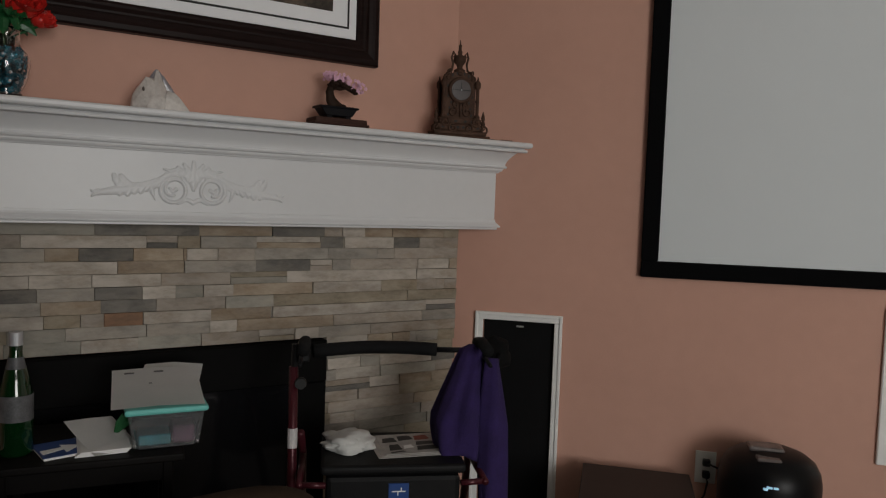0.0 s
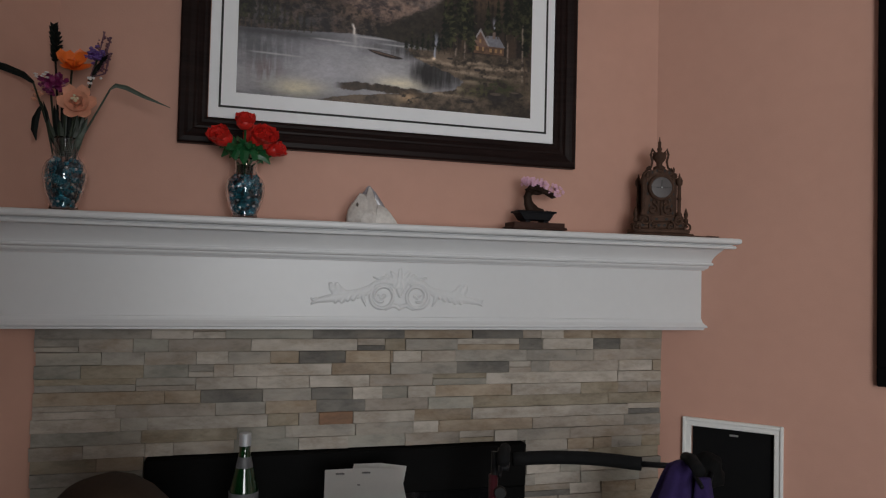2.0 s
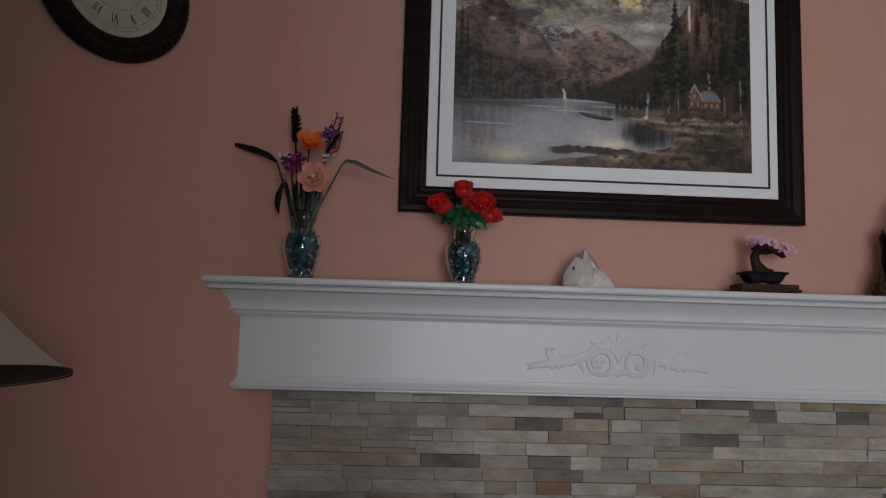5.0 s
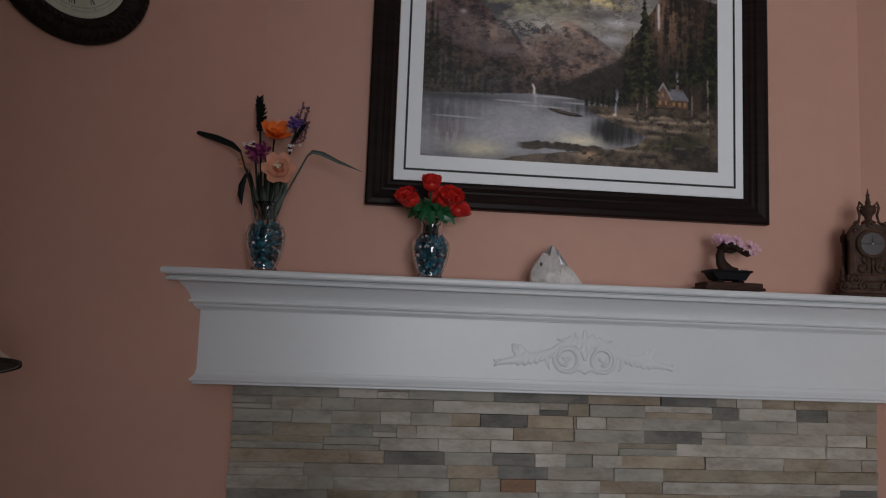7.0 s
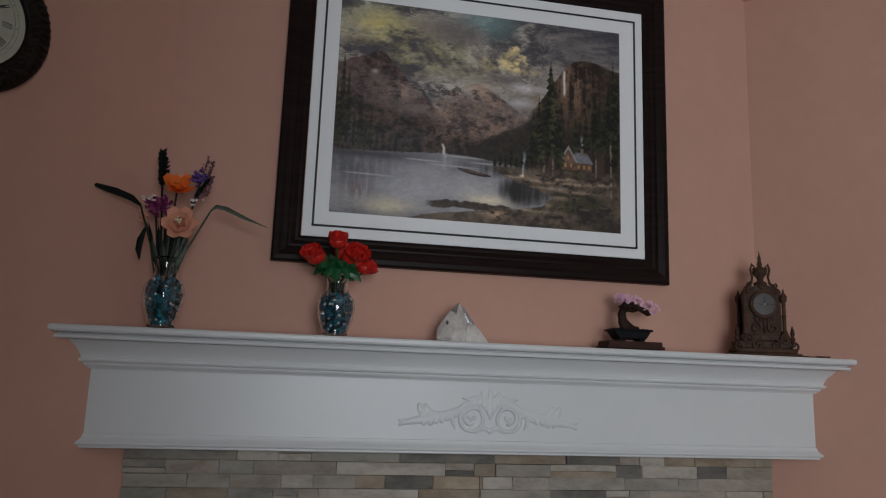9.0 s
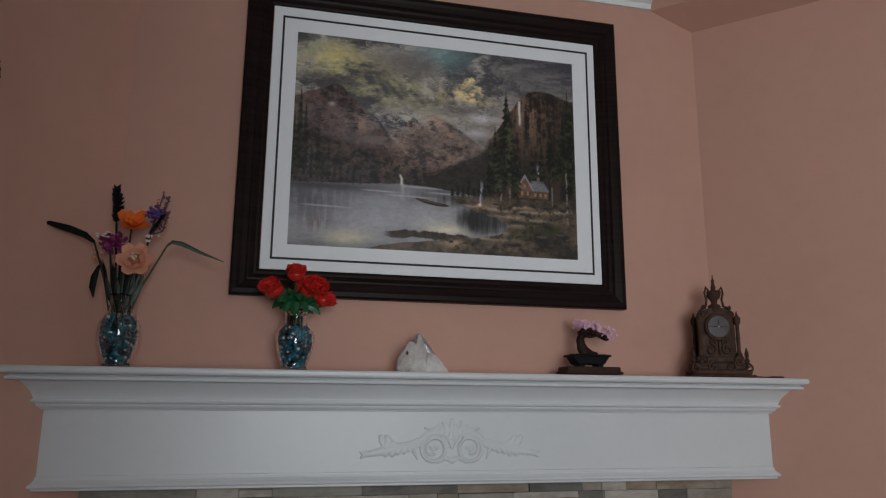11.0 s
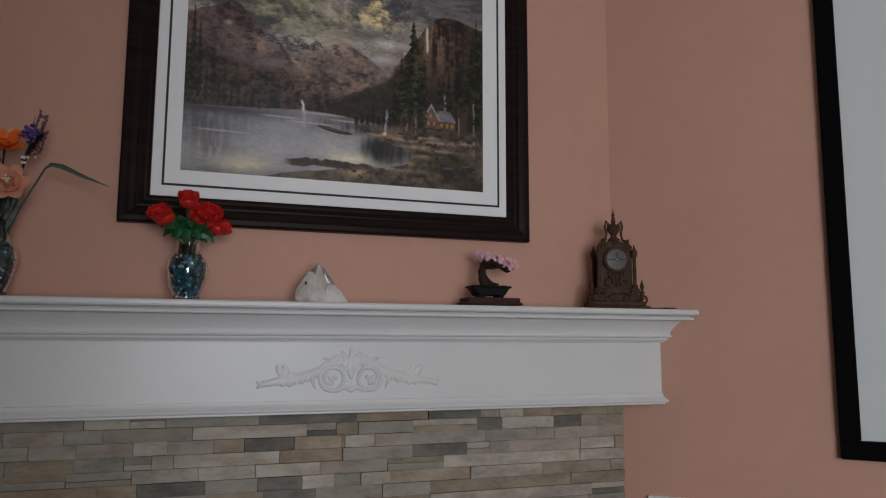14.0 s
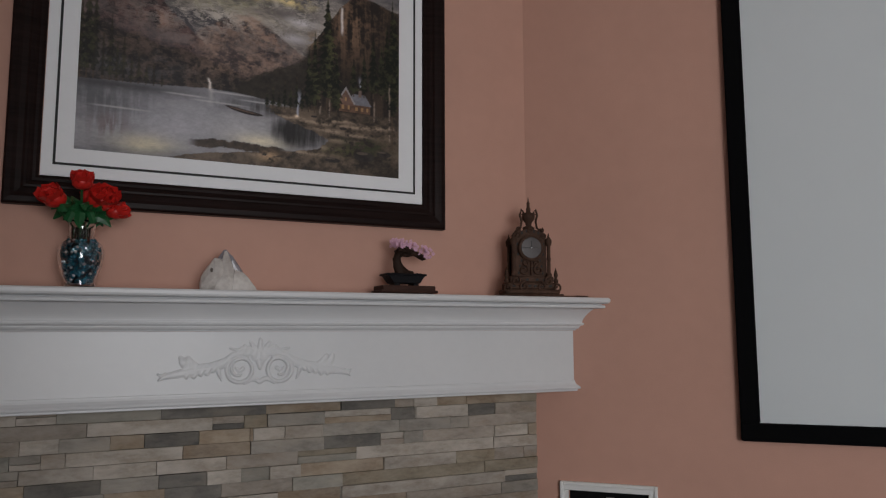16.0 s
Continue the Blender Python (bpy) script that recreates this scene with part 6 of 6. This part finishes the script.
def crumple(name, m, sx, sy, sz, mm, label, category, seed, amp=0.35, sub=4, freq=9.0):
    """A crumpled cloth: a flattened ball pushed in and out by folds, flat where it rests."""
    bm = bmesh.new()
    ball(bm, (0, 0, 0), 1.0, sub)
    for v in bm.verts:
        n = noise.noise(Vector((v.co.x * freq * 0.2 + seed, v.co.y * freq * 0.2, v.co.z * freq * 0.2)))
        n2 = 1 - 2 * abs(noise.noise(Vector((v.co.x * freq * 0.45, v.co.y * freq * 0.45 + seed, v.co.z * freq * 0.45))))
        v.co *= 1 + amp * (n + 0.55 * n2 - 0.3)
        v.co = Vector((v.co.x * sx, v.co.y * sy, max(v.co.z, -0.72) * sz + 0.72 * sz))
    ob = part(name, bm, mm, m=m, smooth=True)
    return tagged(ob, label, category)


crumple("crumpled_cloth", WK @ pose(-0.128, 0.0, 0.5525), 0.080, 0.072, 0.027, M_TISSUE, "crumpled white cloth lying on the walker seat", "cloth", 3.0)

# purple fleece hung over the handle: folds run downwards
fl = bmesh.new()
n, mz = 44, 24
rings = []
for j in range(mz + 1):
    k = j / mz
    zz = 0.868 - 0.33 * k
    wx = 0.028 + 0.050 * min(1, k * 1.5) ** 0.8 - 0.06 * max(0, k - 0.8)
    wy = 0.030 + 0.045 * min(1, k * 1.8)
    if j == 0:
        wx, wy = 0.012, 0.012
    cx = -0.035 * min(1, k * 1.5)
    ring = []
    for i in range(n):
        a = 6.283 * i / n
        fold = 1 + (0.05 + 0.10 * k) * math.sin(5 * a + 1.5 * math.sin(3 * k)) + 0.05 * math.sin(9 * a + 4 * k)
        ring.append(fl.verts.new((cx + wx * math.cos(a) * fold, wy * math.sin(a) * fold, zz + 0.012 * math.sin(3 * a) * k)))
    rings.append(ring)
for a, b in zip(rings, rings[1:]):
    for i in range(n):
        fl.faces.new((a[i], a[(i + 1) % n], b[(i + 1) % n], b[i]))
fl.faces.new(rings[0])
fl.faces.new(rings[-1][::-1])
fleece = thing("purple_jacket", WK @ pose(0.236, -0.015, 0), "purple fleece jacket draped over the walker handle", "jacket")
part("body", fl, M_CLOTHP, fleece, smooth=True)
fl = bmesh.new()
rings = []
for j in range(25):
    k = j / 24
    ring = []
    for i in range(24):
        a = 6.283 * i / 24
        fold = 1 + 0.12 * math.sin(4 * a + 5 * k)
        r = (0.020 + 0.026 * min(1, 3 * k)) * (1 - 0.15 * k)
        ring.append(fl.verts.new((0.050 + 0.030 * k + r * math.cos(a) * fold, -0.045 + r * 0.7 * math.sin(a) * fold, 0.835 - 0.62 * k)))
    rings.append(ring)
for a, b in zip(rings, rings[1:]):
    for i in range(24):
        fl.faces.new((a[i], a[(i + 1) % 24], b[(i + 1) % 24], b[i]))
fl.faces.new(rings[0])
fl.faces.new(rings[-1][::-1])
part("sleeve", fl, M_CLOTHP, fleece, smooth=True)
cap_ob = crumple("black_cap", WK @ pose(0.318, 0.03, 0.79), 0.046, 0.055, 0.056, M_CAPBLK, "black fabric cap hanging on the walker handle", "cap", 6.0, 0.25, 3)
part("strap", tube([(0.0, -0.05, 0.05), (-0.022, -0.085, 0.0), (-0.03, -0.09, -0.10), (-0.028, -0.085, -0.20)], 0.008, 8), M_VINYL, cap_ob, smooth=True)

# ---------- brown armchair, close to the camera's side ----------
ac = thing("armchair", pose(0.20, 1.36, 0), "dark brown suede recliner armchair with a rounded back", "armchair")


def cushion(name, sx, sy, sz, m, p=2.6, label=""):
    bm = bmesh.new()
    bmesh.ops.create_uvsphere(bm, u_segments=36, v_segments=20, radius=1)
    for v in bm.verts:
        d = (abs(v.co.x) ** p + abs(v.co.y) ** p + abs(v.co.z) ** p) ** (1 / p)
        v.co = Vector((v.co.x / d * sx, v.co.y / d * sy, v.co.z / d * sz))
    return part(name, bm, M_LEATHER, ac, label, smooth=True, m=m)


cushion("backrest", 0.165, 0.25, 0.40, pose(0.085, 0, 0.600, 0, -13, 0), 2.4)
cushion("seat", 0.36, 0.22, 0.10, pose(0.46, 0, 0.40))
cushion("armrest", 0.42, 0.075, 0.10, pose(0.48, -0.24, 0.535))
cushion("armrest", 0.26, 0.075, 0.10, pose(0.62, 0.10, 0.540, 0, -3, 0))
cushion("base", 0.42, 0.27, 0.16, pose(0.44, -0.02, 0.165), 5)

# ---------- along the screen wall ----------
lt = thing("low_table", WR, "low espresso brown square side table by the wall", "table")
part("tabletop", boxes((0.547, 0.918, -0.50, -0.094, 0.335, 0.360), bevel=0.003), M_ESPR, lt)
for sx in (0.552, 0.870):
    for sy in (-0.495, -0.129):
        part("leg", boxes((sx, sx + 0.03, sy, sy + 0.03, 0, 0.335), bevel=0.002), M_ESPR, lt)
part("side_panel", boxes((0.585, 0.867, -0.490, -0.474, 0.06, 0.334)), M_ESPR, lt)

ap = thing("air_purifier", WR @ pose(1.157, -0.205, 0), "glossy black round appliance with a lit display", "appliance")
part("housing", lathe([(0.150, 0.0), (0.158, 0.01), (0.160, 0.30), (0.160, 0.42), (0.154, 0.452), (0.138, 0.482), (0.110, 0.503), (0.075, 0.515), (0.03, 0.520)], 48), M_GLOSSB, ap, smooth=True)
part("lid_handle", boxes((-0.075, 0.035, -0.045, 0.025, 0.512, 0.530), bevel=0.008, seg=2), M_SMOKE, ap, "smoky clear lid handle")
part("lid_tab", boxes((-0.06, 0.015, -0.110, -0.050, 0.500, 0.512), bevel=0.004), M_SMOKE, ap)
for x0, x1, zz in ((-0.045, -0.033, 0.428), (-0.036, -0.020, 0.434), (-0.016, -0.002, 0.434)):
    part("display_digit", boxes((x0, x1, -0.1605, -0.1500, zz, zz + 0.006)), M_DISPLAY, ap, "lit blue display")

ou = thing("wall_outlet", WR @ pose(0.981, 0, 0.363), "white double wall outlet with black plugs", "outlet")
part("plate", boxes((-0.036, 0.036, -0.0065, -0.001, -0.059, 0.059), bevel=0.002), M_WPLATE, ou)
for zz in (0.022, -0.022):
    part("receptacle", boxes((-0.0165, 0.0165, -0.0085, -0.0066, zz - 0.0145, zz + 0.0145), bevel=0.001), M_WPLATE, ou)
    pl = part("plug", boxes((-0.012, 0.014, -0.032, -0.0086, zz - 0.012, zz + 0.012), bevel=0.003), M_RUBBER, ou, "black plug")
tagged(part("power_cord", tube([(0.0, -0.032, -0.024), (0.004, -0.05, -0.04), (-0.004, -0.045, -0.09), (-0.03, -0.035, -0.14), (-0.05, -0.03, -0.22), (-0.05, -0.03, -0.357)], 0.0035, 8), M_RUBBER, m=WR @ pose(0.981, 0, 0.363), smooth=True), "black power cord hanging from the outlet", "cord")
tagged(part("power_cord", tube([(0.006, -0.032, 0.022), (0.03, -0.05, 0.018), (0.075, -0.05, 0.0), (0.09, -0.08, -0.06)], 0.0035, 8), M_RUBBER, m=WR @ pose(0.981, 0, 0.363), smooth=True), "black power cord running to the appliance", "cord")
vp = thing("wall_panel", WR, "white framed access panel on the wall", "panel")
part("panel_frame", boxes((1.535, 1.575, -0.016, -0.001, 0.44, 0.985), (1.890, 1.930, -0.016, -0.001, 0.44, 0.985), (1.575, 1.890, -0.016, -0.001, 0.945, 0.985), (1.575, 1.890, -0.016, -0.001, 0.44, 0.48), bevel=0.003), M_TRIM, vp)
part("panel_door", boxes((1.576, 1.889, -0.009, -0.001, 0.481, 0.944)), M_TRIM, vp)

# ---------- ledger stones ----------
srng = random.Random(11)
ROWH = 0.0392
# the stones that stand out: row from the top, both ends, kind
MARKED = [
    (0, 0.691, 0.992, 4), (0, 1.231, 1.417, 4), (1, 1.403, 1.489, 4), (1, 1.493, 1.688, 1), (1, 1.690, 1.795, 4), (2, 0.560, 0.649, 3), (2, 0.649, 0.799, 4), (2, 0.799, 0.946, 3),
    (2, 0.955, 1.052, 1), (3, 0.450, 0.755, 1), (3, 1.794, 1.932, 1), (4, 0.684, 0.880, 1), (4, 1.286, 1.789, 1), (5, 0.692, 0.825, 4), (5, 1.379, 1.641, 1), (6, 1.239, 1.753, 6),
    (7, 0.718, 0.827, 5), (7, 0.828, 1.034, 1), (7, 1.034, 1.232, 3), (7, 1.237, 1.834, 1),
]
laid = []
top_z, row = 1.1975, 0
while top_z > 0.02:
    z1, z0 = top_z, max(0.002, top_z - ROWH)
    x, end = XL - 0.026 + srng.uniform(-0.003, 0.006), XR + 0.014 + srng.uniform(-0.008, 0.004)
    marks = sorted((a, b, k) for r, a, b, k in MARKED if r == row)
    runs = []
    for a, b, k in marks:
        runs += [(x, a, None), (a, b, k)]
        x = b
    runs.append((x, end, None))
    for a, b, k in runs:
        while b - a > 0.004:
            w = b - a
            if k is None:
                w = srng.choice((0.08, 0.11, 0.14, 0.17, 0.2, 0.25, 0.32)) * srng.uniform(0.85, 1.15)
                if a + w > b - 0.05:
                    w = b - a
            kind = k if k is not None else srng.choices((0, 1, 2, 3, 4, 6, 7), (30, 18, 14, 8, 7, 13, 10))[0]
            spans = [(a, a + w, z0, z1)]
            if z0 < BZ1 - 0.004:
                spans = [(p, q, z0, z1) for p, q in ((a, min(a + w, BX0 - 0.002)), (max(a, BX1 + 0.002), a + w)) if q - p > 0.012]
                if z1 > BZ1 + 0.010:
                    p, q = max(a, BX0 - 0.002), min(a + w, BX1 + 0.002)
                    if q - p > 0.012:
                        spans.append((p, q, BZ1 + 0.001, z1))
            for sp in spans:
                if k is None and srng.random() < 0.12 and sp[3] - sp[2] > 0.03:
                    mid = (sp[2] + sp[3]) / 2 + srng.uniform(-0.004, 0.004)
                    laid += [(sp[0], sp[1], sp[2], mid, kind), (sp[0], sp[1], mid, sp[3], srng.choice((0, 1, 2, 6)))]
                else:
                    laid.append((*sp, kind))
            a += w
    top_z -= ROWH
    row += 1
for a, b, z0, z1, kind in laid:
    d = 0.029 + srng.choice((0.0, 0.0015, 0.003, 0.006)) + srng.uniform(0, 0.002)
    g = srng.choice((0.0, 0.0001, 0.0002, 0.0007))
    bm = bmesh.new()
    box(bm, a + g, b - g, -d, -0.019, z0 + g, z1 - g)
    for k in range(1, 1 + min(3, int((b - a) / 0.06))):
        cut = a + (b - a) * (k + srng.uniform(-0.25, 0.25)) / (1 + min(3, int((b - a) / 0.06)))
        bmesh.ops.bisect_plane(bm, geom=bm.verts[:] + bm.edges[:] + bm.faces[:], plane_co=(cut, 0, 0), plane_no=(1, 0, srng.uniform(-0.4, 0.4)))
    for v in bm.verts:
        if v.co.y < -0.02:
            v.co.y += srng.uniform(-0.0030, 0.0030)
            v.co.x += (1 if v.co.x < (a + b) / 2 else -1) * srng.uniform(0.0, 0.0007)
            v.co.z += (1 if v.co.z < (z0 + z1) / 2 else -1) * srng.uniform(0.0, 0.0006)
    bmesh.ops.bevel(bm, geom=[e for e in bm.edges if all(v.co.y < -0.02 for v in e.verts) and abs(e.link_faces[0].normal.y - e.link_faces[-1].normal.y) > 0.5], offset=0.0005, segments=1, affect="EDGES")
    part("stone", bm, STONES[kind], fp)
